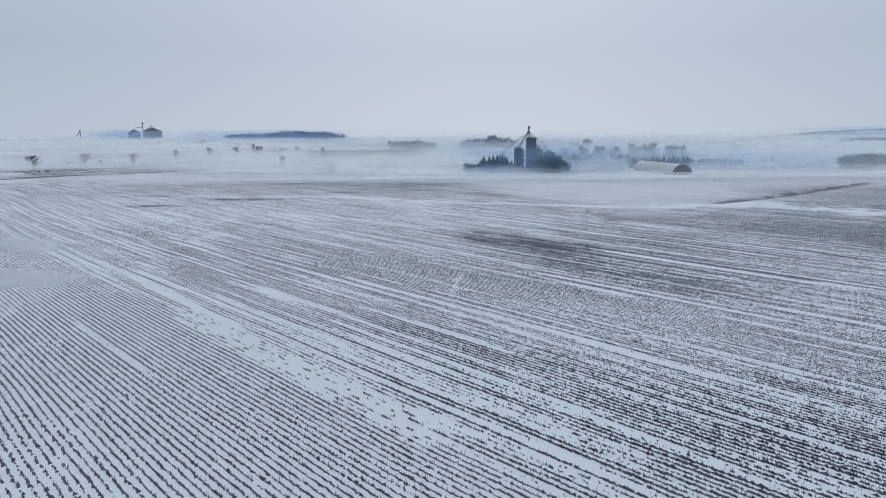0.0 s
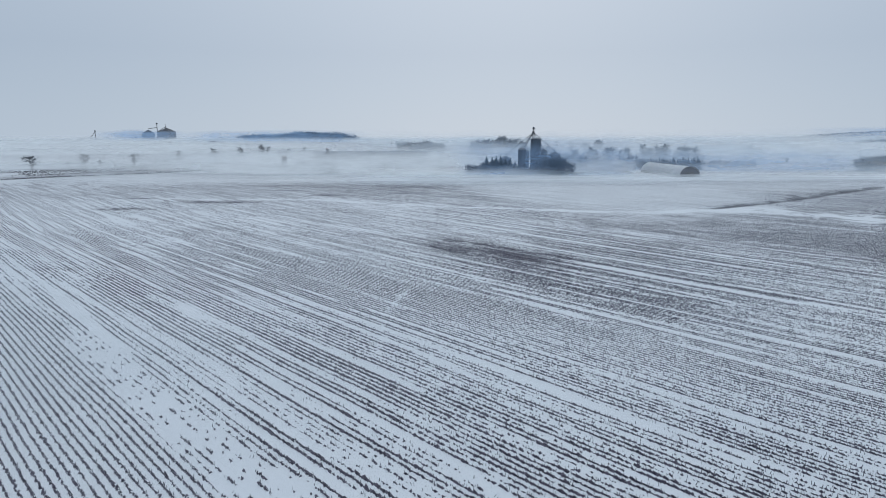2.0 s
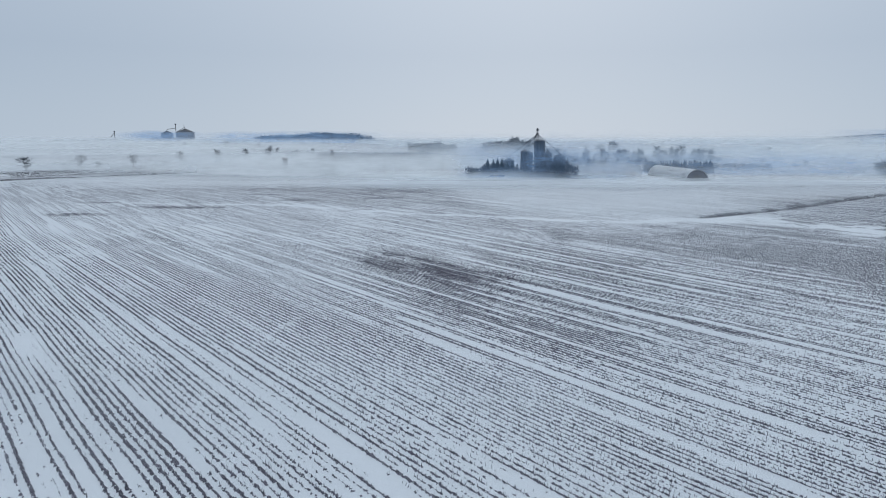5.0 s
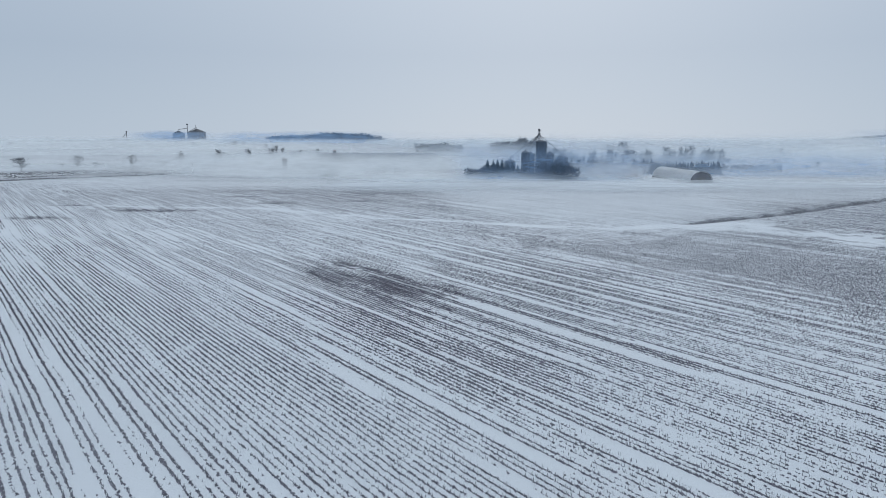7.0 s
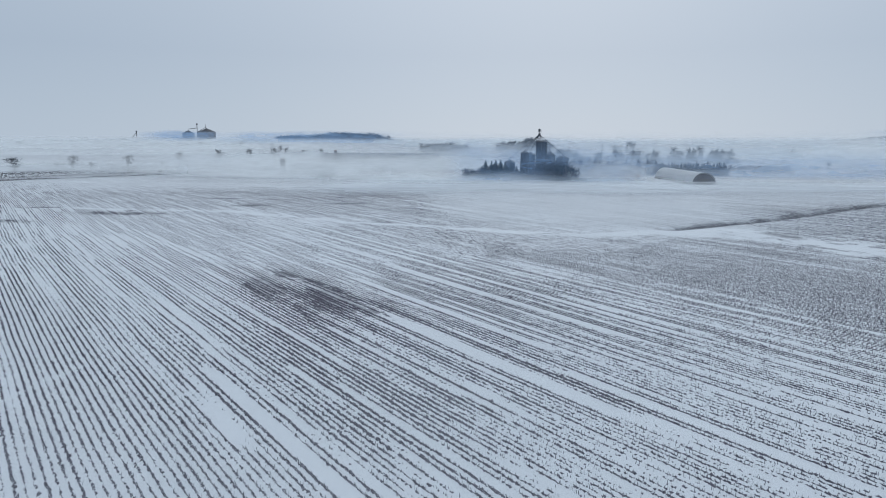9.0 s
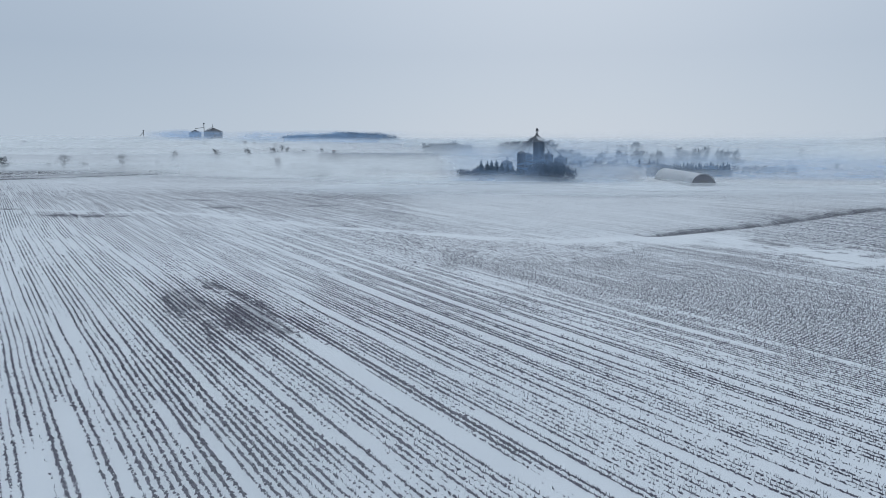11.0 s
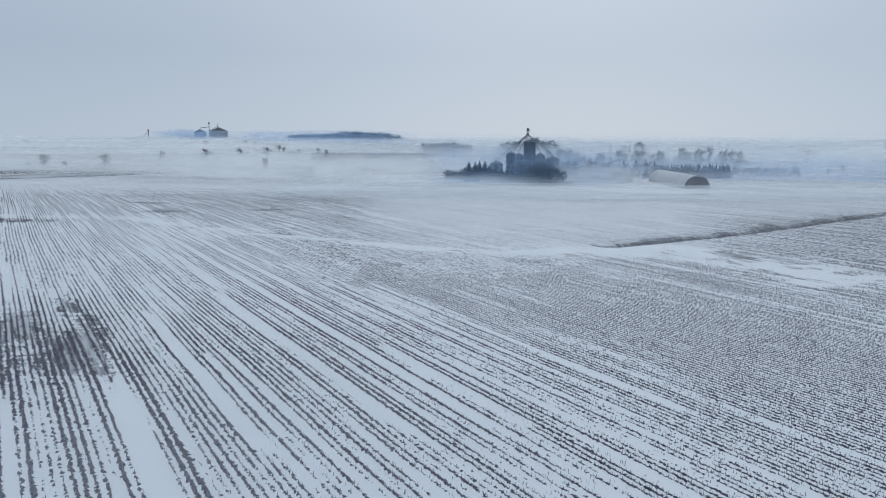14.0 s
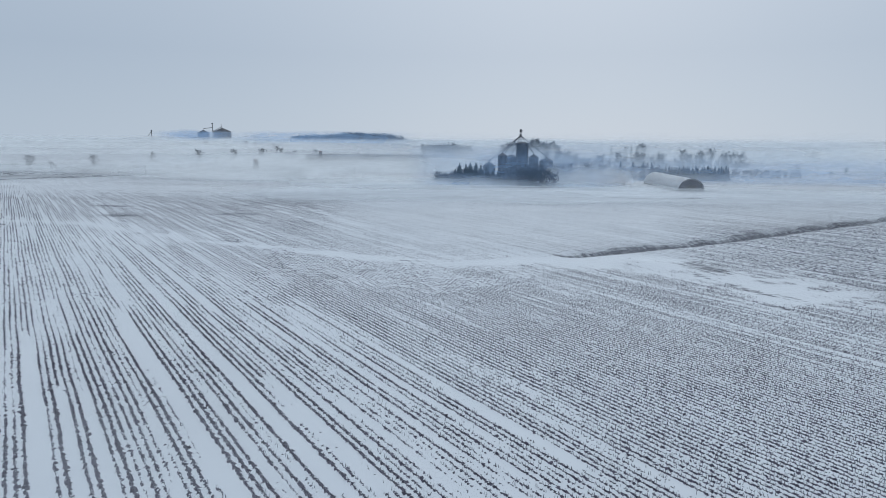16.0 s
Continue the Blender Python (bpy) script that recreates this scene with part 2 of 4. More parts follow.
def tube(a, b, r0, r1=None, sides=8, bm=None):
    """A round bar from a to b."""
    bm = bm or bmesh.new()
    a, b = Vector(a), Vector(b)
    d = b - a
    m = Matrix.Translation((a + b) / 2) @ d.to_track_quat("Z", "Y").to_matrix().to_4x4()
    bmesh.ops.create_cone(bm, cap_ends=True, segments=sides, radius1=r0, radius2=r0 if r1 is None else r1, depth=d.length, matrix=m)
    return bm


def lathe(profile, sides=32):
    """A body of revolution from (radius, height) pairs."""
    bm = bmesh.new()
    rings = []
    for r, z in profile:
        rings.append([bm.verts.new((r * math.cos(2 * math.pi * k / sides), r * math.sin(2 * math.pi * k / sides), z)) for k in range(sides)])
    for lo, hi in zip(rings, rings[1:]):
        for k in range(sides):
            bm.faces.new((lo[k], lo[(k + 1) % sides], hi[(k + 1) % sides], hi[k]))
    bm.faces.new(rings[-1])
    bm.faces.new(rings[0][::-1])
    return bm


def base_at(name, x, y, label, category, turn=0.0, group=""):
    """The empty that carries a thing's parts, on the ground."""
    ob = new(name)
    ob.matrix_basis = Matrix.Translation((x, y, height(x, y))) @ Matrix.Rotation(turn, 4, "Z")
    return tagged(ob, label, category, group)


# ---- ground ----


def ease(a, b, x):
    t = np.clip((x - a) / (b - a), 0, 1)
    return t * t * (3 - 2 * t)


def rise(x, y, cx, cy, sx, sy, high, turn=0.0):
    u, v = x - cx, y - cy
    c, s = math.cos(turn), math.sin(turn)
    u, v = c * u + s * v, c * v - s * u
    return high * np.exp(-(u / sx) ** 2 - (v / sy) ** 2)


DITCH = ((116, 257), (134.4, 269.5), (161.8, 288), (197, 315.5), (232, 343), (262, 366))
SWALE = ((125, 247), (130, 237), (140, 231), (144, 224), (149, 216), (160, 203))
GULLY = ((145, 237), (152, 225), (161, 215), (172, 204))
TRACKS = (((-4, 366), (37, 310), (62, 279), (83, 258), (94, 248)), ((11, 369), (48, 314), (69, 288), (95, 256)), ((23, 357), (38, 327), (54, 305)))
TRAILS = (((8, 133), (5, 120), (3, 107), (4, 96), (3, 84)), ((-72, 137), (-69, 145), (-57, 132), (-58, 123), (-67, 128), (-72, 137)))


def off_line(x, y, line):
    """Distance from a line of points, and the share of its length."""
    x, y = np.asarray(x, dtype=float), np.asarray(y, dtype=float)
    best, share = np.full(x.shape, 1e9), np.zeros(x.shape)
    n = len(line) - 1
    for k in range(n):
        (x0, y0), (x1, y1) = line[k], line[k + 1]
        dx, dy = x1 - x0, y1 - y0
        t = np.clip(((x - x0) * dx + (y - y0) * dy) / (dx * dx + dy * dy), 0, 1)
        d = np.hypot(x - x0 - t * dx, y - y0 - t * dy)
        near = d < best
        best = np.where(near, d, best)
        share = np.where(near, (k + t) / n, share)
    return best, share


def height(x, y):
    """The lie of the land."""
    x, y = np.asarray(x, dtype=float), np.asarray(y, dtype=float)
    z = -12.0 * ease(300, 720, y) * ease(-380, -120, x)
    z = z + rise(x, y, -480, 2650, 330, 200, 16, -0.75)
    z = z + rise(x, y, 3000, 3800, 900, 350, 56, -0.35)
    z = z + rise(x, y, -1300, 3000, 700, 250, 10) + rise(x, y, -1190, 2760, 260, 240, 12)
    z = z + rise(x, y, 1650, 1930, 520, 130, 15)
    z = z + rise(x, y, 60, 1400, 260, 120, 8) + rise(x, y, 222, 645, 60, 55, 2.6)
    z = z + (fractal(x, y, 60, 31) - 0.5) * 0.9 * ease(60, 200, np.hypot(x - 60, y - 120) + 40)
    z = z + rise(x, y, 137, 247, 10, 5, 1.1, -0.6)
    d, s = off_line(x, y, DITCH)
    z = z - 1.6 * np.exp(-(d / 3.0) ** 2) * ease(0, 0.06, s) * ease(1.0, 0.9, s)
    return z if z.shape else float(z)


ALONG = np.array((-math.sin(ROW_TURN), math.cos(ROW_TURN)))
ACROSS = np.array((math.cos(ROW_TURN), math.sin(ROW_TURN)))


def fan(u):
    """The western rows lean a little further to the west."""
    return math.tan(radians(2.4)) * np.interp(u, (45, 140), (1, 0))


def bend(v):
    return np.clip(v, -60, 230) - 66


def to_rows(x, y):
    """Metres across and along the rows at a place."""
    u, v = x * ACROSS[0] + y * ACROSS[1], x * ALONG[0] + y * ALONG[1]
    return u + fan(u) * bend(v), v


def from_rows(U, V):
    u = U - fan(U) * bend(V)
    u = U - fan(u) * bend(V)
    return u * ACROSS[0] + V * ALONG[0], u * ACROSS[1] + V * ALONG[1]


def plateau(t, low, high, soft):
    """One between low and high, falling to nothing over soft metres."""
    return ease(low - soft, low + soft, t) * ease(high + soft, high - soft, t)


BARE = ((-113, 263, 21, 8, 0.0), (-84, 289, 32, 8, 0.0), (-126, 304, 18, 5, 0.0), (150, 247, 8, 11, 0.2), (-5, 333, 15, 6, 0.0), (-44, 321, 14, 7, 0.0), (-68, 353, 20, 6, 0.0), (24, 269, 8, 1.8, -0.1), (-10, 280, 6, 1.8, -0.1), (80, 246, 7, 1.2, -0.1))


def bareness(x, y):
    total = np.zeros_like(x)
    for cx, cy, sx, sy, turn in BARE:
        total = np.maximum(total, rise(x, y, cx, cy, sx, sy, 0.70, turn))
    U, V = to_rows(x, y)
    W = V + 26 * (value_noise(U * 1.0, V / 40, 1.6, 46) - 0.5)
    blown = plateau(U, 119, 135, 4.5) * plateau(W, 92, 138, 14) * (0.62 + 1.2 * (fractal(U * 1.3, V * 0.35, 6, 41) - 0.5))
    heart = plateau(U, 123, 134, 3) * plateau(W, 98, 130, 9)
    total = np.maximum(total, blown + 0.10 * heart)
    d, s = off_line(x, y, DITCH)
    worn = 0.55 + 0.9 * fractal(x, y, 7, 43)
    total = np.maximum(total, 2.1 * worn * np.exp(-(d / (1.7 + 2.4 * value_noise(x, y, 9, 44))) ** 2) * ease(0, 0.03, s) * (1 - 0.45 * ease(0.5, 1.0, s)))
    for line in (SWALE, GULLY):
        d, s = off_line(x, y, line)
        total = np.maximum(total, np.exp(-(d / 1.8) ** 2) * (0.1 + 1.1 * value_noise(x, y, 11, 45)))
    return total


DRIFT = ((-130, 304), (-76, 301), (-43, 299), (-14, 284), (12, 269), (43, 259), (69, 248), (91, 243), (111, 251), (135, 251), (152, 240), (165, 222))


def driftiness(x, y):
    d, s = off_line(x, y, DRIFT)
    wide = 2.2 + 7 * ease(0.68, 0.82, s)
    wide = wide * (0.5 + fractal(x, y, 14, 77))
    snow = np.exp(-(d / wide) ** 2) * (0.45 + 0.75 * ease(0.35, 0.5, s))
    for line in TRACKS:
        d, s = off_line(x, y, line)
        snow = np.maximum(snow, 0.5 * np.exp(-(d / 1.1) ** 2) * (0.5 + value_noise(x, y, 7, 78)))
    for line in TRAILS:
        d, s = off_line(x, y, line)
        snow = np.maximum(snow, 0.32 * np.exp(-(d / 0.5) ** 2) * (0.2 + value_noise(x, y, 3, 80)))
    holes = 0.22 + 1.2 * ease(0.30, 0.60, fractal(x * 0.6, y * 1.4, 5, 79))
    return np.clip(np.maximum(snow, rise(x, y, 137, 247, 10, 6, 1.3, -0.6)) * holes + rise(x, y, 175, 535, 42, 50, 0.9), 0, 1)


def thinness(x, y):
    """Thin, wind-scoured snow on the far side of the drift and east of the ditch."""
    beyond = ease(3, 22, y - np.interp(x, [p[0] for p in DRIFT], [p[1] for p in DRIFT]))
    east = ease(150, 185, x) * ease(190, 215, y)
    patchy = 0.5 + 0.8 * fractal(x * 0.6, y * 1.3, 50, 61)
    return np.clip(np.maximum(beyond * 0.40, east * 0.78) * patchy * ease(520, 330, y), 0, 1)


def spaced(low, high, first, last, step, growth):
    """Grid lines: even between low and high, ever wider outside."""
    mid = list(np.arange(low, high + step, step))
    out, s, v = [], step, mid[-1]
    while v < last:
        s *= growth
        v += s
        out.append(v)
    back, s, v = [], step, mid[0]
    while v > first:
        s *= growth
        v -= s
        back.append(v)
    return np.array(back[::-1] + mid + out)


gx = spaced(-130, 270, -4900, 4900, 1.6, 1.12)
gy = spaced(30, 380, -4900, 4900, 1.6, 1.10)
GX, GY = np.meshgrid(gx, gy)
GZ = height(GX, GY)
cols = len(gx)
idx = np.arange(GX.size).reshape(GX.shape)
quads = np.stack([idx[:-1, :-1], idx[:-1, 1:], idx[1:, 1:], idx[1:, :-1]], -1).reshape(-1, 4)
ground_mesh = mesh_of("ground", np.stack([GX, GY, GZ], -1).reshape(-1, 3), quads, M_GROUND)
rowspace = np.stack([*to_rows(GX, GY), 0 * GX], -1)
ground_mesh.attributes.new("rowspace", "FLOAT_VECTOR", "POINT").data.foreach_set("vector", rowspace.ravel().astype(np.float32))
for key, values in (("bare", bareness(GX, GY)), ("drift", driftiness(GX, GY)), ("thin", thinness(GX, GY))):
    ground_mesh.attributes.new(key, "FLOAT", "POINT").data.foreach_set("value", values.ravel().astype(np.float32))
ground_mesh.polygons.foreach_set("use_smooth", np.ones(len(ground_mesh.polygons), dtype=bool))
tagged(new("ground", ground_mesh), "snow-covered harvested field with rows and windswept bare patches", "field", kind="structure")

# ---- corn stubble ----
# snowed-in strips along the rows: across, first and last metre along, half width
STRIPS_WEST = ((34.6, 42, 104, 3.05), (37.6, 88, 128, 1.17), (38.6, 126, 165, 0.78), (39.7, 20, 58, 0.55), (41.8, 45, 66, 0.55), (49.5, 34, 62, 0.55), (58.0, 54, 76, 0.78), (66.3, 62, 140, 0.7), (69.1, 30, 108, 0.78), (73.7, 52, 86, 0.55),
               (76.0, 130, 174, 0.7), (20.2, 78, 110, 0.47), (90.6, 18, 36, 0.55), (95.2, 8, 42, 0.78), (96.5, 58, 74, 1.01), (100.1, 34, 82, 0.86), (107.6, 20, 40, 0.7), (111.3, 40, 68, 0.62))
STRIPS_EAST = ((115.0, 70, 112, 0.62), (121.0, 55, 90, 0.62), (131.6, 40, 86, 1.17), (136.6, 20, 52, 0.62), (141.2, 60, 118, 0.78), (143.7, 62, 92, 0.47), (146.4, 50, 84, 0.62), (150.5, 38, 62, 0.62), (154.6, 58, 128, 1.09), (157.0, 125, 172, 1.01),
               (162.6, 50, 195, 0.78), (165.3, 48, 80, 0.94), (168.0, 25, 46, 0.62), (168.5, 115, 196, 0.7), (170.7, 46, 66, 0.62), (176.5, 64, 100, 0.62), (182.6, 42, 68, 0.94))


def stand(U, V):
    """How much of the stubble shows above the snow, 0 to 1, and how stout it is."""
    x, y = from_rows(U, V)
    row = np.round(U / ROW_GAP)
    pair = value_noise(row * 1.0, V / 30.0, 2.3, 3) - 0.5
    whole = value_noise(row * 5.17, V / 26.0, 1.0, 6) - 0.5
    single = value_noise(row * 7.31, V / 6.0, 1.0, 5) - 0.5
    clump = value_noise(row * 3.7, V / 0.9, 1.0, 8) - 0.5
    large = fractal(x, y, 45, 11) - 0.5
    west = ease(34, 30, U)
    even = np.maximum(west, plateau(U, 78, 94, 9) * plateau(V, 45, 140, 35))
    fine = np.maximum(np.maximum(plateau(U, 82, 100, 6) * plateau(V, 14, 62, 12), plateau(U, 190, 228, 9) * plateau(V, 22, 84, 10)), 0.8 * plateau(U, 186, 240, 8) * plateau(V, 96, 175, 12))
    thick = np.maximum(plateau(U, 108, 129, 3) * plateau(V, 46, 112, 14), 0.5 * plateau(U, 172, 182, 4) * plateau(V, 24, 60, 8))
    streaky = 1 - 0.75 * np.maximum(even, fine)
    p = 0.70 + streaky * (0.6 * whole + 0.30 * pair + 0.40 * single) + (0.30 + 0.25 * np.maximum(fine, ease(60, 40, V))) * clump + 0.3 * large
    bold = plateau(U, 39, 62, 4) * ease(100, 70, V)
    p = p + 0.08 * bold + 0.16 * even + 0.05 * fine + 0.08 * thick + 0.10 * ease(180, 190, U) - 0.12 * plateau(U, 100, 185, 6) * ease(58, 36, V)
    drowned = ease(0.56, 0.72, value_noise(row * 4.37, V / 34.0, 1.0, 7))
    p = p - 0.85 * streaky * drowned * (0.7 + single)
    ragged = 0.75 + 0.9 * (single + 0.5)
    for strips in (STRIPS_WEST, STRIPS_EAST):
        for at, first, last, half in strips:
            p = p + 0.4 * np.exp(-((np.abs(U - at) - half - 0.7) / 0.6) ** 2) * plateau(V, first, last, 5)
            gone = np.exp(-((U - at) / (half * (0.62 + 0.5 * (whole + 0.5)))) ** 6) * plateau(V, first, last, 5)
            p = p - gone * ragged * (0.85 if half < 3 else 0.10 + 0.62 * ease(0.20, 0.02, clump))
    edge = np.exp(-((U - 134.6) / 0.75) ** 4) * plateau(V, 40, 100, 5)
    p = p + 0.7 * edge
    wash = ease(225, 240, y)
    p = p + (0.25 - 0.15 * wash) * np.minimum(bareness(x, y), 1) - 1.4 * driftiness(x, y)
    stout = 1.08 + 0.14 * bold - 0.12 * ease(37, 31, U) + 0.04 * ease(180, 190, U) - 0.16 * fine * ease(120, 110, U) + 0.08 * thick + 0.30 * edge + 0.24 * plateau(U, 98, 178, 8) * plateau(V, 50, 108, 18)
    return np.clip(p, 0, 1), stout


def plants(step, inside, seed):
    """Places of the plants along the rows, with how well each shows."""
    r = np.random.default_rng(seed)
    U, V = np.meshgrid(np.arange(-260, 560, ROW_GAP), np.arange(-160, 580, step))
    U, V = U.ravel(), V.ravel()
    x, y = from_rows(U, V)
    keep = inside(x, y)
    U, V = U[keep], V[keep]
    V = V + r.uniform(-0.45, 0.45, U.shape) * step
    p, stout = stand(U, V)
    lane = np.floor(U / (12 * ROW_GAP))
    U = U + 0.09 * np.sin(lane * 12.9) + 0.26 * (value_noise(lane * 3.3, V / 14, 1.0, 15) - 0.5) + r.normal(0, 0.04, U.shape)
    x, y = from_rows(U, V)
    thin = ease(370 - 200 * ease(0, 80, x), 480 - 150 * ease(0, 80, x), y) * (1 - 0.8 * ease(148, 172, x) * ease(370, 310, y))
    flown = ease(-22, 0, y - np.minimum(1.34 * x - 12, 1.8 * x - 105))
    keep = r.random(p.shape) < p * 1.35 * (1 - 0.45 * thin) * (0.3 + 0.7 * flown)
    return x[keep], y[keep], p[keep], (stout * (1 - 0.42 * thin))[keep], r


def near_field(x, y):
    rough = 60 * (value_noise(x, y, 9, 91) - 0.5) + 30 * (value_noise(x, y, 1.3, 92) - 0.5)
    return (x > -70) & (x < 190) & (y > np.maximum(37, 0.97 * x)) & (y + 0.6 * rough < 190 + 0.4 * np.abs(x)) & (np.hypot(x - 66, y - 132) + rough < 148)


def far_field(x, y):
    wide = (x > -270) & (x < 340) & (y > -70) & (y < 480)
    return wide & ~near_field(x, y) & (np.abs(x - 60) < 0.85 * np.maximum(y, 0) + 80)


def stubble_mesh(step, inside, seed, long, wide, tall):
    x, y, p, stout, r = plants(step, inside, seed)
    n = len(x)
    z = height(x, y) - 0.02
    a, c = np.append(ALONG, 0), np.append(ACROSS, 0)
    o = np.stack([x, y, z], -1)
    size = (0.6 + 0.42 * p) * r.uniform(0.65, 1.3, n) * stout * (1 + 0.25 * np.minimum(bareness(x, y), 1) * (y < 240))
    flat = ease(30, 220, y + 0.3 * (x - 40))
    low = 1 - 0.60 * flat
    broad = 1 + 0.35 * flat

    def at(du, dv, dz):
        return o + (du * size * broad)[:, None] * c + (dv * size)[:, None] * a + (dz * size * low)[:, None] * np.array((0, 0, 1.0))

    jit = lambda s: r.normal(0, s, n)
    ones = np.ones(n)
    pts = [at(-wide * ones + jit(wide * 0.3), -long * ones + jit(0.04), 0 * ones), at(wide * ones + jit(wide * 0.3), -long * ones * 0.9 + jit(0.04), 0 * ones),
           at(jit(wide * 0.4), long * ones + jit(0.04), 0 * ones), at(jit(wide * 0.5), jit(long * 0.4), tall * ones + jit(tall * 0.25))]
    i = np.arange(n) * 4
    faces = np.concatenate([np.stack([i, i + 1, i + 3], -1), np.stack([i + 1, i + 2, i + 3], -1), np.stack([i + 2, i, i + 3], -1)])
    verts = np.stack(pts, 1).reshape(-1, 3)
    return mesh_of("corn_stubble", verts, faces, M_STUBBLE)


def stalk_mesh(step, inside, seed):
    """Thin cut stalks that stand up out of the rows."""
    x, y, p, stout, r = plants(step, inside, seed)
    keep = r.random(len(x)) < 0.55 + 0.45 * ease(10, 70, x - 0.25 * (y - 120))
    x, y = x[keep], y[keep]
    n = len(x)
    turn, w = r.uniform(0, math.pi, n), 0.024 + 0.016 * r.random(n)
    side = np.stack([np.cos(turn) * w, np.sin(turn) * w, 0 * w], -1)
    foot = np.stack([x + r.normal(0, 0.05, n), y + r.normal(0, 0.05, n), height(x, y) - 0.02], -1)
    tip = foot + np.stack([r.normal(0, 0.06, n), r.normal(0, 0.06, n), 0.20 + 0.20 * r.random(n)], -1)
    verts = np.stack([foot - side, foot + side, tip + side * 0.6, tip - side * 0.6], 1).reshape(-1, 3)
    return mesh_of("corn_stalks", verts, np.arange(4 * n).reshape(-1, 4), M_STALK)


tagged(new("corn_stalks", stalk_mesh(0.21, near_field, 23)), "thin grey cut corn stalks standing in the rows", "stubble", kind="stuff")
tagged(new("corn_stubble", stubble_mesh(0.19, near_field, 21, 0.185, 0.135, 0.172)), "rows of cut corn stubble standing out of the snow", "stubble", kind="stuff")
tagged(new("far_corn_stubble", stubble_mesh(0.6, far_field, 22, 0.44, 0.18, 0.20)), "distant rows of corn stubble half buried in snow", "stubble", kind="stuff")

# ---- side road and its verges ----
ROAD = ((-310, 400), (-284, 470), (-270, 512), (-256, 560), (-243, 622), (-225, 690), (-200, 745), (-170, 802), (-135, 850))
YARD_EDGE = ((111, 603), (135, 546), (150, 500), (163, 475), (185, 461), (213, 478))


def ribbon(name, line, off, wide, lift, material, label):
    """A strip laid over the land beside a line."""
    pts = []
    for (x0, y0), (x1, y1) in zip(line, line[1:]):
        for k in range(10):
            pts.append((x0 + (x1 - x0) * k / 10, y0 + (y1 - y0) * k / 10))
    pts.append(line[-1])
    verts, faces = [], []
    for k, (x, y) in enumerate(pts):
        a, b = pts[max(0, k - 1)], pts[min(len(pts) - 1, k + 1)]
        d = Vector((b[0] - a[0], b[1] - a[1])).normalized()
        for q in (0, 1, 2, 3):
            o = off + wide * (q / 3 - 0.5)
            px, py = x - d.y * o, y + d.x * o
            verts.append((px, py, height(px, py) + lift * (1 if q in (1, 2) else -0.6)))
        if k:
            for q in range(3):
                i = 4 * (k - 1) + q
                faces.append((i, i + 1, i + 5, i + 4))
    return tagged(new(name, mesh_of(name, verts, faces, material)), label, "road", kind="structure")


ribbon("road", ROAD, 16, 9, 0.5, M_ROAD, "snow-dusted gravel side road on a low bank")


def verge(line, off, wide, count, tall, seed, gaps=0.4, blade_wide=0.5):
    """Rough dead grass along the road."""
    r = np.random.default_rng(seed)
    seg = r.integers(0, len(line) - 1, count)
    t = r.random(count)
    p = np.array(line, dtype=float)
    d = p[seg + 1] - p[seg]
    nrm = np.stack([-d[:, 1], d[:, 0]], -1) / np.linalg.norm(d, axis=1, keepdims=True)
    c = p[seg] + d * t[:, None] + nrm * (off + r.normal(0, wide, count))[:, None]
    keep = fractal(c[:, 0], c[:, 1], 30, seed) > gaps
    c = c[keep]
    n = len(c)
    o = np.stack([c[:, 0], c[:, 1], height(c[:, 0], c[:, 1]) - 0.05], -1)
    w = r.normal(0, blade_wide, (n, 3)) * np.array((1, 1, 0))
    tip = o + np.stack([r.normal(0, 0.3, n), r.normal(0, 0.3, n), tall * r.uniform(0.4, 1.2, n)], -1)
    pts = np.stack([o - w, o + w, tip], 1).reshape(-1, 3)
    tagged(new("verge_grass", mesh_of("verge_grass", pts, np.arange(3 * n).reshape(-1, 3), M_GRASS)), "rough dead grass along the road verge", "grass", kind="stuff")


verge(ROAD, 0, 0.8, 3600, 0.5, 601, 0.22)
verge(ROAD, 8, 2.5, 2600, 0.4, 602)
verge(ROAD, 26, 5.0, 3200, 0.45, 603, 0.34)
verge(ROAD, 58, 16.0, 5200, 0.5, 604, 0.34)
verge(YARD_EDGE, 0, 0.8, 900, 0.35, 606, 0.3)
verge(DITCH, 2.4, 0.9, 1500, 0.22, 605, 0.45, 0.2)

# ---- bare trees, spruces and woods ----


def prism(a, b, r0, r1, verts, faces):
    """A three-sided tapered limb."""
    d = (b - a).normalized()
    s = d.cross(Vector((0.3, 0.2, 0.93)))
    s = s.normalized() if s.length > 1e-4 else Vector((1, 0, 0))
    w = d.cross(s)
    k = len(verts)
    for c, r in ((a, r0), (b, r1)):
        for q in range(3):
            t = 2.094 * q
            verts.append(c + (s * math.cos(t) + w * math.sin(t)) * r)
    for q in range(3):
        p = (q + 1) % 3
        faces.append((k + q, k + p, k + 3 + p))
        faces.append((k + q, k + 3 + p, k + 3 + q))


def blade(a, b, w, verts, faces, r):
    """A twig: one thin triangle."""
    side = Vector((r.uniform(-1, 1), r.uniform(-1, 1), r.uniform(-1, 1))).cross(b - a)
    side = side.normalized() * w if side.length > 1e-4 else Vector((w, 0, 0))
    k = len(verts)
    verts.extend((a - side, a + side, b))
    faces.append((k, k + 1, k + 2))


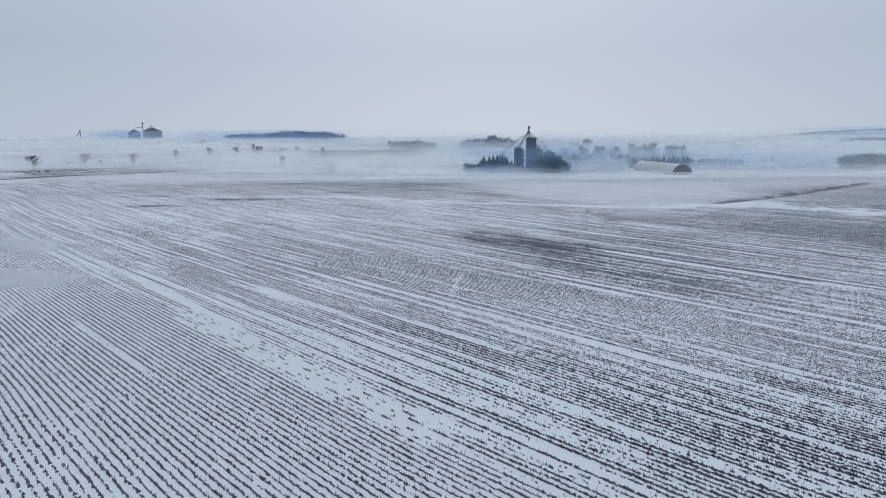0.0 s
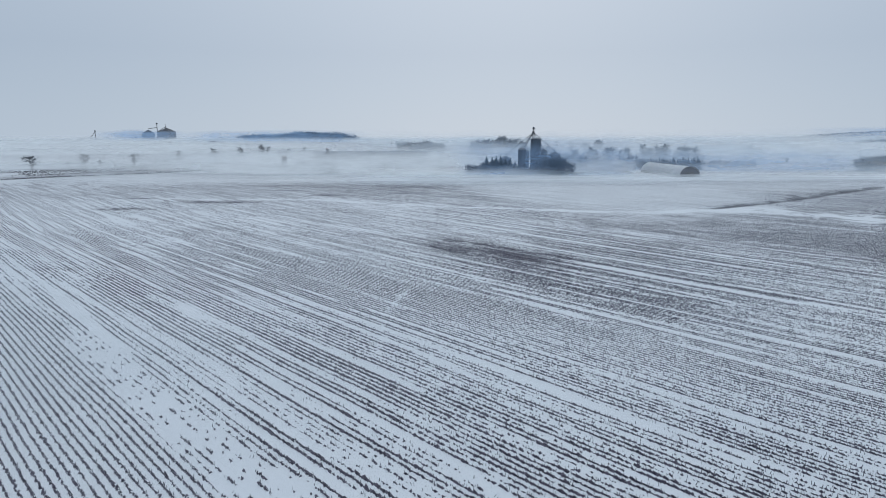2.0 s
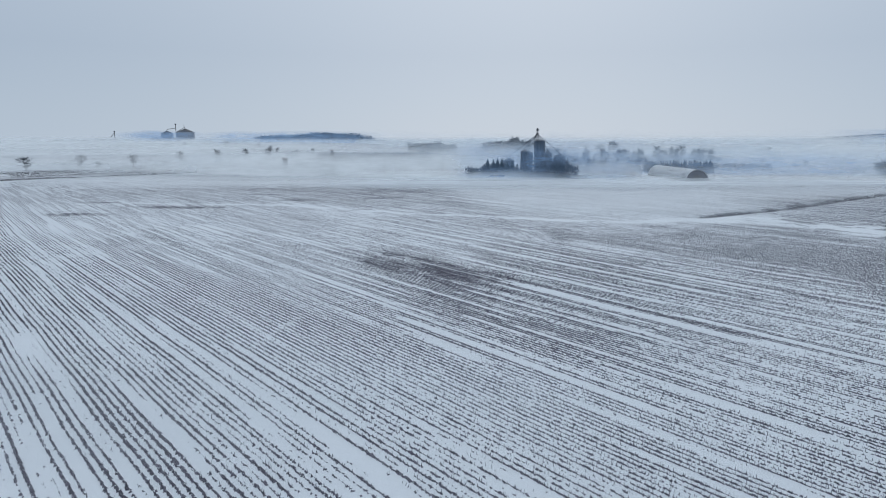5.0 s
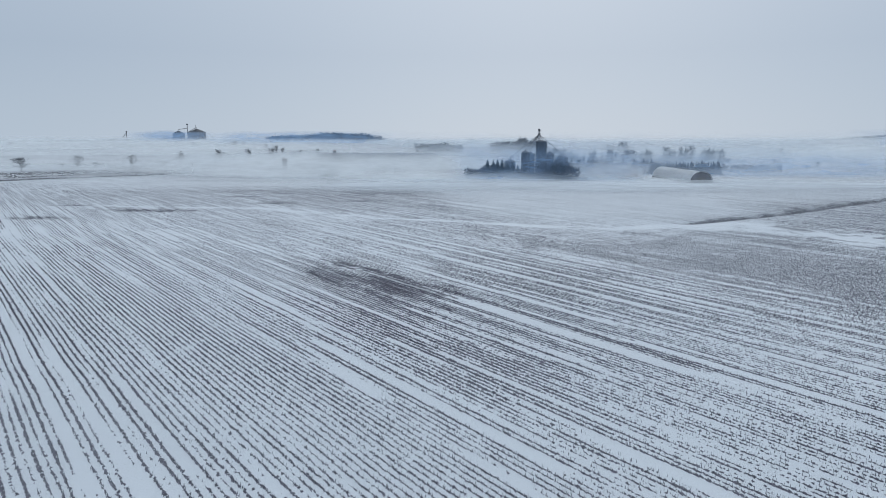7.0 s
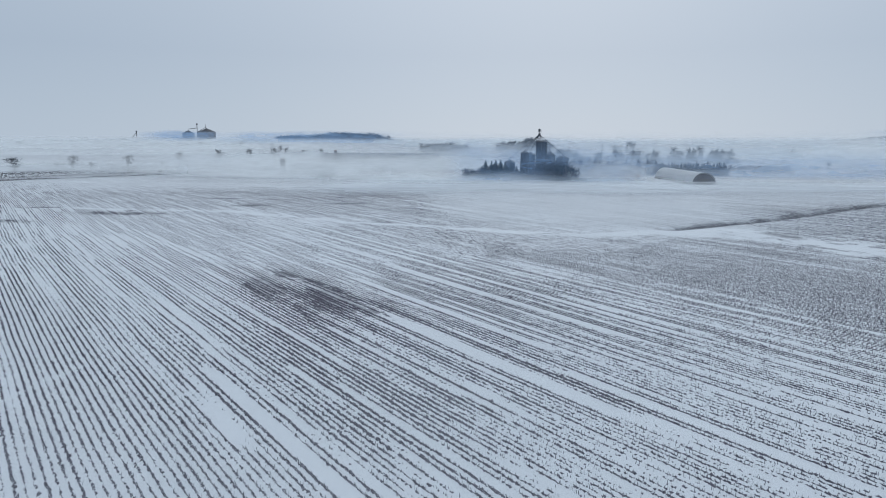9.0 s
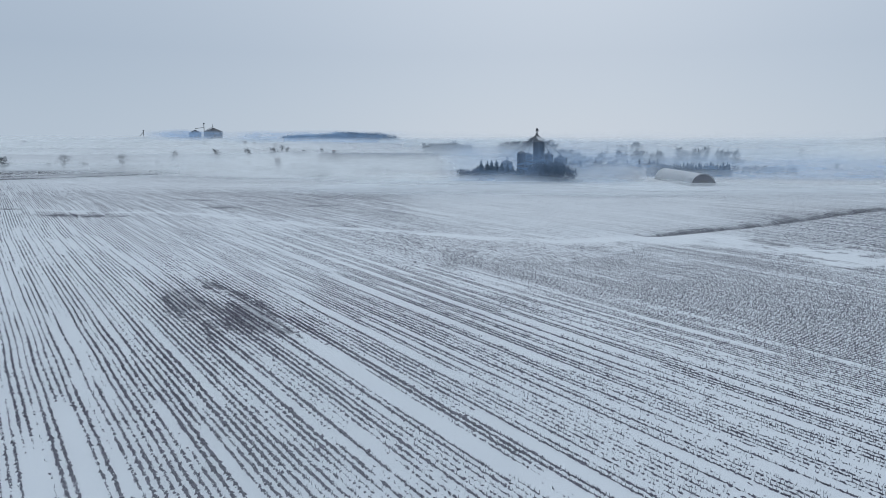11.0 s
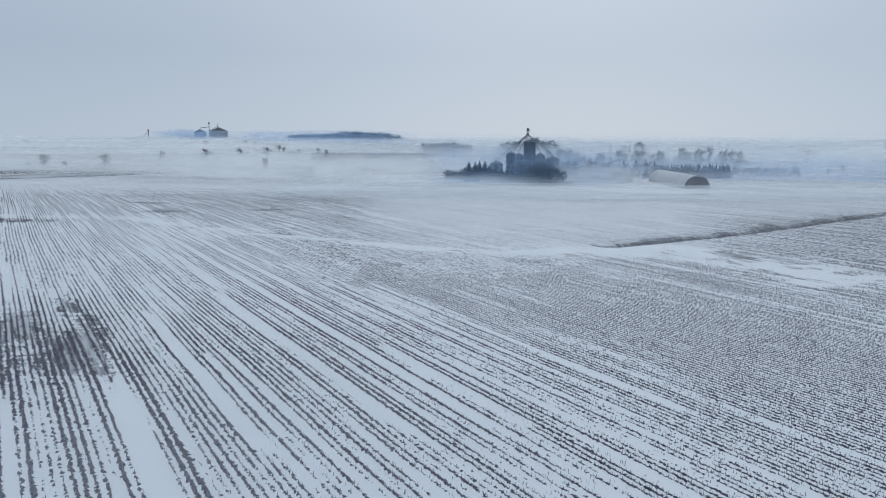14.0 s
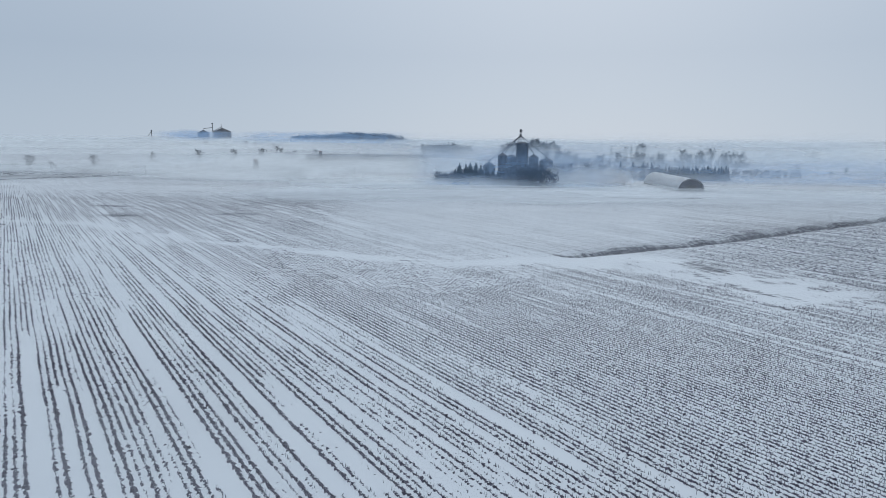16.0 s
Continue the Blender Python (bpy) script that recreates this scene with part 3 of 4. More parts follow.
def tree_meshes(seed, tall, spread, flat, twigs=5, limbs=13, bare=0.2):
    """Trunk and crown of a leafless tree. flat: how far the crown spreads instead of rising; bare: the share of the height without limbs."""
    r = random.Random(seed)
    tv, tf, cv, cf = [], [], [], []
    spine = [Vector((0, 0, -0.4))]
    for k in range(1, 5):
        spine.append(Vector((r.gauss(0, 0.014) * k * tall, r.gauss(0, 0.014) * k * tall, tall * (0.84 - 0.3 * flat) * k / 4)))
    for k in range(4):
        prism(spine[k], spine[k + 1], 0.030 * tall * (1 - 0.22 * k), 0.030 * tall * (0.78 - 0.22 * k), tv, tf)
    for i in range(limbs):
        s = (i + r.uniform(0.1, 0.9)) / limbs
        hgt = bare + (0.97 - bare) * s
        f = hgt * 4
        a = spine[int(f)].lerp(spine[min(4, int(f) + 1)], f - int(f))
        bulge = (1 - abs(2 * s - 0.85) ** 2.2) if not flat > 0.5 else 0.55 + 0.45 * s
        reach = spread * (0.16 + 0.42 * max(0.05, bulge)) * r.uniform(0.75, 1.15)
        t = 2.4 * i + r.uniform(-0.4, 0.4)
        up = (0.75 - 0.55 * flat) * reach * r.uniform(0.6, 1.2)
        b = a + Vector((math.cos(t) * reach * 0.8, math.sin(t) * reach * 0.8, up))
        prism(a, b, 0.010 * tall, 0.004 * tall, tv, tf)
        for j in range(4):
            c = a.lerp(b, r.uniform(0.12, 1.0))
            d = c + (b - a) * r.uniform(0.1, 0.4) + Vector((r.gauss(0, 1), r.gauss(0, 1), r.gauss(0.5, 0.7))) * spread * 0.10
            prism(c, d, 0.0045 * tall, 0.002 * tall, cv, cf)
            for k in range(3):
                e = c.lerp(d, r.uniform(0.3, 1.0))
                f2 = e + Vector((r.gauss(0, 1), r.gauss(0, 1), r.gauss(0.5, 0.7))) * spread * 0.075
                blade(e, f2, 0.008 * tall, cv, cf, r)
                for q in range(twigs):
                    g0 = e.lerp(f2, r.uniform(0.0, 1.0))
                    g1 = g0 + Vector((r.gauss(0, 1), r.gauss(0, 1), r.gauss(0.3, 0.9))) * spread * 0.06
                    blade(g0, g1, 0.009 * tall, cv, cf, r)
    return mesh_of("trunk", tv, tf, M_BARK), mesh_of("crown", cv, cf, M_TWIG)


def spruce_meshes(seed, tall, wide):
    r = random.Random(seed)
    tv, tf, cv, cf = [], [], [], []
    prism(Vector((0, 0, -0.4)), Vector((0, 0, tall * 0.97)), 0.018 * tall, 0.003 * tall, tv, tf)
    rings = 17
    for i in range(rings):
        z = tall * (0.06 + 0.92 * i / rings)
        reach = wide * (1 - i / rings) ** 0.85 * r.uniform(0.85, 1.1) + 0.12
        for j in range(10):
            t = 6.283 * (j + r.uniform(-0.4, 0.4)) / 10 + i
            rr = reach * r.uniform(0.7, 1.12)
            o = Vector((math.cos(t), math.sin(t), 0))
            s = Vector((-math.sin(t), math.cos(t), 0)) * rr * 0.34
            a = Vector((0, 0, z + tall * 0.05))
            b = o * rr + Vector((0, 0, z - rr * r.uniform(0.15, 0.45)))
            m = o * rr * 0.6 + Vector((0, 0, z - rr * 0.06))
            k = len(cv)
            cv.extend((a, m - s, m + s, b))
            cf.extend(((k, k + 1, k + 2), (k + 1, k + 3, k + 2)))
    cv.extend((Vector((-0.1, 0, tall * 0.93)), Vector((0.1, 0, tall * 0.93)), Vector((0, 0, tall))))
    cf.append((len(cv) - 3, len(cv) - 2, len(cv) - 1))
    return mesh_of("trunk", tv, tf, M_BARK), mesh_of("crown", cv, cf, M_SPRUCE)


ROUND_TREES = [tree_meshes(200 + k, 10, 7.5, 0.1, 4, 17, 0.14) for k in range(5)]
TALL_TREES = [tree_meshes(260 + k, 10, 5.0, 0.0, 3, 15, 0.14) for k in range(4)]
DENSE_TREES = [tree_meshes(280 + k, 10, 8.5, 0.15, 5, 18, 0.05) for k in range(4)]
SPRUCES = [spruce_meshes(300 + k, 10, 3.1) for k in range(5)]


def plant(name, meshes, x, y, tall, label, group="", wide=1.0, category="tree"):
    """A tree of its own on the ground, turned at random."""
    trunk, crown = rng_tree.choice(meshes)
    ob = new(name)
    k = tall / 10
    ob.matrix_basis = Matrix.LocRotScale((x, y, height(x, y)), Euler((0, 0, rng_tree.uniform(0, 6.28))), (k * wide, k * wide, k))
    tagged(ob, label, category, group)
    for nm, me in (("trunk", trunk), ("crown", crown)):
        new(nm, me).parent = ob
    return ob


rng_tree = random.Random(11)

# trees along the side road
for x, y, tall, kind, wide in ((-350, 581, 12.5, ROUND_TREES, 1.4), (-333, 636, 13, ROUND_TREES, 1.15), (-314, 699, 12.5, ROUND_TREES, 1.1), (-299, 780, 16, TALL_TREES, 1.1),
                               (-285, 860, 17, ROUND_TREES, 1.0), (-271, 935, 17, ROUND_TREES, 0.9), (-257.5, 999, 18, ROUND_TREES, 0.9), (-238, 1085, 16, TALL_TREES, 0.9), (-225, 1150, 17, ROUND_TREES, 0.6)):
    plant("roadside_tree", kind, x, y, tall, "bare roadside tree standing in the ground mist", "trees along the road", wide)
for x, y, tall in ((-330, 660, 6), (-352, 640, 4.5), (-300, 742, 5)):
    plant("shrub", DENSE_TREES, x, y, tall, "small leafless shrub beside the road", "roadside shrubs", 1.2, "shrub")

# windbreak of spruces on the west side of the farmyard
for x, y, tall in ((60, 640, 19), (65, 641, 18.5), (69.3, 640, 19.5), (74, 642, 19.5), (79, 641, 17.5), (83.7, 643, 17), (89, 642, 14), (56, 641, 14), (93, 646, 12.5), (98, 640, 11)):
    plant("spruce", SPRUCES, x + rng_tree.uniform(-1, 1), y + rng_tree.uniform(-2, 2), tall, "dark green spruce in the farm windbreak", "windbreak spruces", 1.75)
for k in range(9):
    plant("bush", DENSE_TREES, 42 + 2.4 * k, 634 + rng_tree.uniform(-2, 3), rng_tree.uniform(9, 12.5), "dense leafless bush at the end of the windbreak", "farmyard bushes", 0.75, "bush")
for x, y, tall in ((88, 622, 8), (94, 624, 7), (100, 620, 9), (134, 622, 8), (141, 624, 7)):
    plant("bush", DENSE_TREES, x, y, tall, "low leafless bush in front of the grain bins", "farmyard bushes", 1.0, "bush")
for k in range(9):
    plant("bush", DENSE_TREES, 58 + 4.6 * k, 630 + rng_tree.uniform(-3, 3), rng_tree.uniform(6.5, 9.5), "leafless bush under the spruces", "farmyard bushes", 1.0, "bush")
# the thick clump in front of the tall silo
for x, y, tall in ((104, 604, 16), (109, 600, 17.5), (114, 597, 18), (119, 599, 19.5), (124, 602, 20), (129, 605, 18), (134, 608, 15), (112, 609, 18), (121, 611, 19), (128, 613, 17), (139, 612, 12)):
    plant("yard_tree", DENSE_TREES, x, y, tall, "bushy bare tree in the clump before the silo", "farmyard trees", 0.8)

# conifer hedges east of the farmyard
for k in range(34):
    plant("hedge_conifer", SPRUCES, 251 + 2.1 * k, 760 + rng_tree.uniform(-3, 3), rng_tree.uniform(11.5, 15.5), "tight conifer in a tall dark hedge", "conifer hedge", 1.15)
for k in range(22):
    plant("hedge_tree", DENSE_TREES if k % 3 else SPRUCES, 338 + 3.2 * k, 800 + rng_tree.uniform(-4, 4), rng_tree.uniform(6.5, 9.5), "low dark tree in the field hedge", "field hedge", 0.9)
for k in range(34):
    plant("yard_conifer", SPRUCES if k % 3 else DENSE_TREES, 145 + 3.2 * k + rng_tree.uniform(-2, 2), 765 + rng_tree.uniform(-12, 12), rng_tree.uniform(11, 18), "conifer behind the farm sheds", "trees behind the sheds", 1.0)
# hardwood line behind
for k in range(84):
    x = 150 + 3.4 * k + rng_tree.uniform(-3, 3)
    kind = (DENSE_TREES, TALL_TREES, DENSE_TREES, SPRUCES, TALL_TREES)[k % 5]
    plant("hardwood", kind, x, 1000 + 3.5 * (k % 9) + 0.5 * k + rng_tree.uniform(-12, 12), 10 + 15 * rng_tree.random() ** 1.6, "bare hardwood in the tree line", "hardwood line", rng_tree.uniform(0.6, 0.95))
for k in range(40):
    plant("shrub", DENSE_TREES, 165 + 6.6 * k + rng_tree.uniform(-3, 3), 985 + rng_tree.uniform(-10, 14), rng_tree.uniform(7, 13), "leafless shrub at the foot of the tree line", "shrubs under the tree line", 1.1, "bush")
for x, y, tall, kind in ((425, 1172, 26, ROUND_TREES), (370, 1126, 25, ROUND_TREES), (405, 1160, 25, TALL_TREES), (360, 1394, 30, DENSE_TREES), (350, 1392, 26, SPRUCES), (340, 1396, 23, SPRUCES), (328, 1390, 22, DENSE_TREES), (300, 1385, 22, SPRUCES)):
    plant("tall_tree", kind, x, y, tall, "tall tree rising above the mist", "trees above the mist", 0.9)
for x, y, tall in ((614, 1248, 21), (640, 1300, 12), (470, 960, 10), (500, 900, 8), (455, 840, 6)):
    plant("lone_tree", ROUND_TREES, x, y, tall, "lone bare tree in a misty field", "lone trees", 0.9)
# copse beyond the silo, and the clump west of it
for k in range(24):
    x = 84 + 5.0 * k
    plant("copse_tree", ROUND_TREES if k % 3 else TALL_TREES, x, 1400 + rng_tree.uniform(-25, 25), 18 + 12 * math.exp(-((x - 150) / 55) ** 2) + rng_tree.uniform(-6, 3), "bare hardwood in the copse behind the farm", "copse", 1.0)
for k in range(20):
    x = -68 + 4.9 * k
    plant("clump_tree", TALL_TREES if k % 2 else ROUND_TREES, x, 1345 + rng_tree.uniform(-18, 18), rng_tree.uniform(20, 26) - 6 * (k > 13), "bare tree in a thin field clump", "field clump", 0.9)
# thicket at the eastern field edge
for k in range(26):
    x = 470 + 3.4 * k + rng_tree.uniform(-2, 2)
    plant("thicket_tree", DENSE_TREES, x, 705 + rng_tree.uniform(-12, 14) + 0.1 * k, 12 + 4.5 * ease(0, 6, k) + rng_tree.uniform(-0.8, 0.8), "dense twiggy tree in a rounded thicket", "thicket", 1.35)
for x, y, tall in ((-1125, 1615, 16), (-1100, 1640, 13), (-690, 1700, 15), (-560, 1650, 17), (-540, 1662, 14), (-430, 1500, 13), (-330, 1250, 13), (-300, 1190, 12)):
    plant("far_tree", ROUND_TREES, x, y, tall, "far bare tree half lost in mist", "far trees", 1.1)


def woods(name, x0, y0, x1, y1, depth, count, tall, seed, label):
    """A far stand of leafless trees, as one body of small crowns."""
    r = np.random.default_rng(seed)
    n, m = count, 16
    t = r.random(n)
    x = x0 + (x1 - x0) * t + r.normal(0, depth * 0.4, n)
    y = y0 + (y1 - y0) * t + r.normal(0, depth * 0.5, n)
    h = tall * r.uniform(0.75, 1.15, n) * (0.75 + 0.4 * fractal(x, y, 90, seed + 5)) * np.minimum(1, 0.55 + 6 * np.minimum(t, 1 - t))
    foot = np.stack([x, y, height(x, y)], -1)
    c = np.repeat(foot, m, 0)
    hh = np.repeat(h, m)
    d = r.normal(0, 1, (n * m, 3))
    d /= np.linalg.norm(d, axis=1, keepdims=True)
    rad = r.random(n * m) ** 0.5
    mid = c + d * (rad * hh * 0.20)[:, None] * np.array((1, 1, 1.9))
    mid[:, 2] += hh * 0.60
    e1, e2 = r.normal(0, 1, (n * m, 3)), r.normal(0, 1, (n * m, 3))
    s = (hh * 0.055)[:, None]
    crown = np.stack([mid + e1 * s * np.array((1, 1, 1.6)), mid + e2 * s, mid - e1 * s * 0.6], 1).reshape(-1, 3)
    w = (h * 0.012)[:, None] * np.array((1.0, 0.4, 0))
    trunk = np.stack([foot - w, foot + w, foot + np.stack([0 * h, 0 * h, h * 0.9], -1)], 1).reshape(-1, 3)
    pts = np.concatenate([crown, trunk])
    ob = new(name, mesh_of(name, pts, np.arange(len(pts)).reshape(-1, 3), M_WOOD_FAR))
    return tagged(ob, label, "woods", kind="stuff")


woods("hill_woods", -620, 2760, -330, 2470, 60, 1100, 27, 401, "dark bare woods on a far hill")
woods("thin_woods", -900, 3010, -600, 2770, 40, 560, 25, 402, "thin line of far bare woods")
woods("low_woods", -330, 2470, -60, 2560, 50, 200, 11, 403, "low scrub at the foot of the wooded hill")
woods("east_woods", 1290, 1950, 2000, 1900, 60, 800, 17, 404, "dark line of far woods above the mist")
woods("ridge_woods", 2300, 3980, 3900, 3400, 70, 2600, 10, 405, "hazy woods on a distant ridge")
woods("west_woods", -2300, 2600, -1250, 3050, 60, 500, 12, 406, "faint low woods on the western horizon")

# ---- farmyard: silo, grain bins and elevator ----


def ribbed(r, z0, z1, step, lip):
    """Profile of a hooped or corrugated wall."""
    out, z = [(r, z0)], z0
    while z + step < z1:
        out += [(r, z + step * 0.72), (r + lip, z + step * 0.80), (r + lip, z + step * 0.92), (r, z + step)]
        z += step
    return out + [(r, z1)]


def tall_silo(x, y, r, tall):
    ob = base_at("tower_silo", x, y, "tall dark blue-grey tower silo with hooped wall", "silo")
    part("wall", lathe(ribbed(r, -0.5, tall - 1.2, 1.5, 0.07), 40), M_STAVE, ob)
    part("dome", lathe([(r + 0.18, tall - 1.3), (r + 0.18, tall - 1.0), (r * 0.93, tall - 0.55), (r * 0.62, tall - 0.1), (r * 0.25, tall + 0.15), (0.05, tall + 0.2)], 40), M_STEEL_DARK, ob, "low snow-dusted steel dome", True)
    chute = part("chute", tube((r + 0.45, -0.6, 0), (r + 0.45, -0.6, tall - 1), 0.55, sides=10), M_STEEL_DARK, ob)
    for k in range(9):
        part("hatch", box(0.5, 0.8, 0.9, (r + 1.0, -0.6, 2 + 3.6 * k), 0.04), M_STEEL, chute)
    lad = bmesh.new()
    for s in (-0.22, 0.22):
        tube((s, -r - 0.25, 0), (s, -r - 0.25, tall - 0.6), 0.035, sides=6, bm=lad)
    for k in range(int(tall / 0.6)):
        tube((-0.22, -r - 0.25, 0.4 + 0.6 * k), (0.22, -r - 0.25, 0.4 + 0.6 * k), 0.02, sides=4, bm=lad)
    part("ladder", lad, M_STEEL, ob)
    rail = bmesh.new()
    for k in range(16):
        t, t2 = 6.283 * k / 16, 6.283 * (k + 1) / 16
        a, b = Vector((math.cos(t), math.sin(t), 0)) * (r - 0.1), Vector((math.cos(t2), math.sin(t2), 0)) * (r - 0.1)
        tube(a + Vector((0, 0, tall - 1)), a + Vector((0, 0, tall + 0.3)), 0.04, sides=5, bm=rail)
        tube(a + Vector((0, 0, tall + 0.3)), b + Vector((0, 0, tall + 0.3)), 0.04, sides=5, bm=rail)
    part("guard_rail", rail, M_STEEL_DARK, ob)


def grain_bin(x, y, r, eave, peak, label, wall=None, group="grain bins of the farmyard", name="grain_bin"):
    ob = base_at(name, x, y, label, "grain bin", group=group)
    part("wall", lathe(ribbed(r, -0.5, eave, max(0.9, eave / 18), 0.05), 36), wall or M_STEEL_DARK, ob)
    part("roof", lathe([(r + 0.25, eave - 0.12), (r + 0.25, eave), (r * 0.55, eave + (peak - eave) * 0.47), (0.6, peak - 0.5), (0.55, peak - 0.5)], 36), M_STEEL_DARK, ob, "dull conical steel roof")
    part("fill_cap", lathe([(0.6, peak - 0.6), (0.6, peak), (0.2, peak + 0.25)], 12), M_STEEL_DARK, ob)
    for k in range(3):
        t = 0.6 + 2.1 * k
        c = Vector((math.cos(t), math.sin(t), 0)) * r * 0.7
        part("roof_vent", box(0.7, 0.7, 0.7, (c.x, c.y, eave + (peak - eave) * 0.32), 0.06, t), M_STEEL, ob)
    part("door", box(0.9, 0.14, 1.9, (0, -r - 0.03, 0.6), 0.03), M_STEEL, ob)
    return ob


tall_silo(113.4, 676.2, 4.95, 36.8)
grain_bin(96.6, 653, 3.9, 25.2, 27.8, "tall slim dark grain bin beside the spruces", M_STAVE)
grain_bin(104.6, 692, 4.6, 23.2, 26.0, "grain bin half hidden behind the tower silo", M_STAVE)
grain_bin(124.7, 694, 4.6, 22.8, 26.1, "grain bin with conical roof behind the bare trees")
grain_bin(136.2, 690, 6.2, 20.0, 23.2, "broad grain bin with conical roof")
grain_bin(84.0, 686, 5.6, 15.8, 19.2, "low broad grain bin behind the spruces")


def elevator(x, y, tall):
    """The bucket elevator with its lattice tower and the spouts to the bins."""
    ob = base_at("grain_elevator", x, y, "steel bucket elevator tower with sloping grain spouts", "grain elevator")
    gz = height(x, y)
    w = 1.15
    for sx in (-w, w):
        for sy in (-w, w):
            part("post", tube((sx, sy, -0.4), (sx, sy, tall - 4.2), 0.11, sides=6), M_STEEL_DARK, ob)
    lv, k = 3.0, 0
    while lv < tall - 4:
        ring = bmesh.new()
        cs = [(-w, -w), (w, -w), (w, w), (-w, w)]
        for q in range(4):
            (ax, ay), (bx, by) = cs[q], cs[(q + 1) % 4]
            tube((ax, ay, lv), (bx, by, lv), 0.06, sides=5, bm=ring)
            tube((ax, ay, lv), (bx, by, min(lv + 3.0, tall - 4.2)), 0.05, sides=5, bm=ring)
        part("brace", ring, M_STEEL_DARK, ob)
        lv += 3.0
    for s in (-0.42, 0.42):
        part("leg_casing", box(0.5, 0.62, tall - 2.0, (s, 0, 0.2), 0.03), M_STEEL, ob)
    head = part("head", box(2.0, 1.1, 2.0, (0, 0, tall - 2.4), 0.35), M_STEEL_DARK, ob, "rounded elevator head")
    part("hood", tube((0, -0.56, tall - 0.7), (0, 0.56, tall - 0.7), 1.0, sides=20), M_STEEL_DARK, head)
    part("motor", box(1.0, 0.6, 0.7, (1.35, 0, tall - 1.6), 0.1), M_STEEL, head)
    deck = part("platform", box(3.4, 3.2, 0.12, (0.3, 0, tall - 3.2)), M_STEEL_DARK, ob)
    rail = bmesh.new()
    cs = [(-1.4, -1.6), (2.0, -1.6), (2.0, 1.6), (-1.4, 1.6)]
    for q in range(4):
        (ax, ay), (bx, by) = cs[q], cs[(q + 1) % 4]
        for hz in (0.55, 1.1):
            tube((ax, ay, tall - 3.1 + hz), (bx, by, tall - 3.1 + hz), 0.04, sides=5, bm=rail)
        tube((ax, ay, tall - 3.1), (ax, ay, tall - 2.0), 0.04, sides=5, bm=rail)
    part("guard_rail", rail, M_STEEL_DARK, deck)
    part("distributor", lathe([(0.3, tall - 6.6), (0.85, tall - 5.6), (0.85, tall - 4.9), (0.35, tall - 4.2)], 14), M_STEEL_DARK, ob)
    base = Vector((x, y, gz))
    for bx, by, bz in ((84.0, 686, 8.0), (96.6, 653, 17.0), (98.5, 655, 16.3), (104.6, 692, 14.8), (124.7, 694, 14.8), (136.2, 690, 12.0)):
        end = Vector((bx, by, bz)) - base
        start = Vector((0, 0, tall - 5.4))
        sp = part("spout", tube(start, end, 0.27, sides=8), M_STAVE, ob)
        d = end - start
        for f in (0.33, 0.66):
            c = start + d * f
            part("flange", tube(c - d.normalized() * 0.12, c + d.normalized() * 0.12, 0.48, sides=8), M_STEEL, sp)


elevator(112.1, 682.5, 48.2)


def pole(x, y, tall, arm=True, turn=0.0, label="timber power pole with a crossarm"):
    ob = base_at("power_pole", x, y, label, "power pole", turn, "power poles")
    part("shaft", tube((0, 0, -0.5), (0, 0, tall), 0.2, 0.13, 8), M_POLE, ob)
    if arm:
        part("crossarm", box(2.6, 0.16, 0.18, (0, 0.18, tall - 1.1), 0.02), M_POLE, ob)
        for s in (-1.15, -0.4, 0.4, 1.15):
            part("insulator", tube((s, 0.18, tall - 0.92), (s, 0.18, tall - 0.55), 0.09, 0.06, 8), M_STEEL, ob)
    return ob


pole(84, 672, 22, True, 0.3, "tall timber pole beside the windbreak")
pole(-45.5, 698, 16, True, 0.2)
pole(13.4, 774, 15, True, 0.2)
pole(-85, 1349, 30, True, 0.2, "far timber power pole")
pole(79.5, 640, 19, False, 0.0, "slim pole among the spruces")
pole(-175, 690, 14, True, 0.2)

# ---- sheds and barns ----


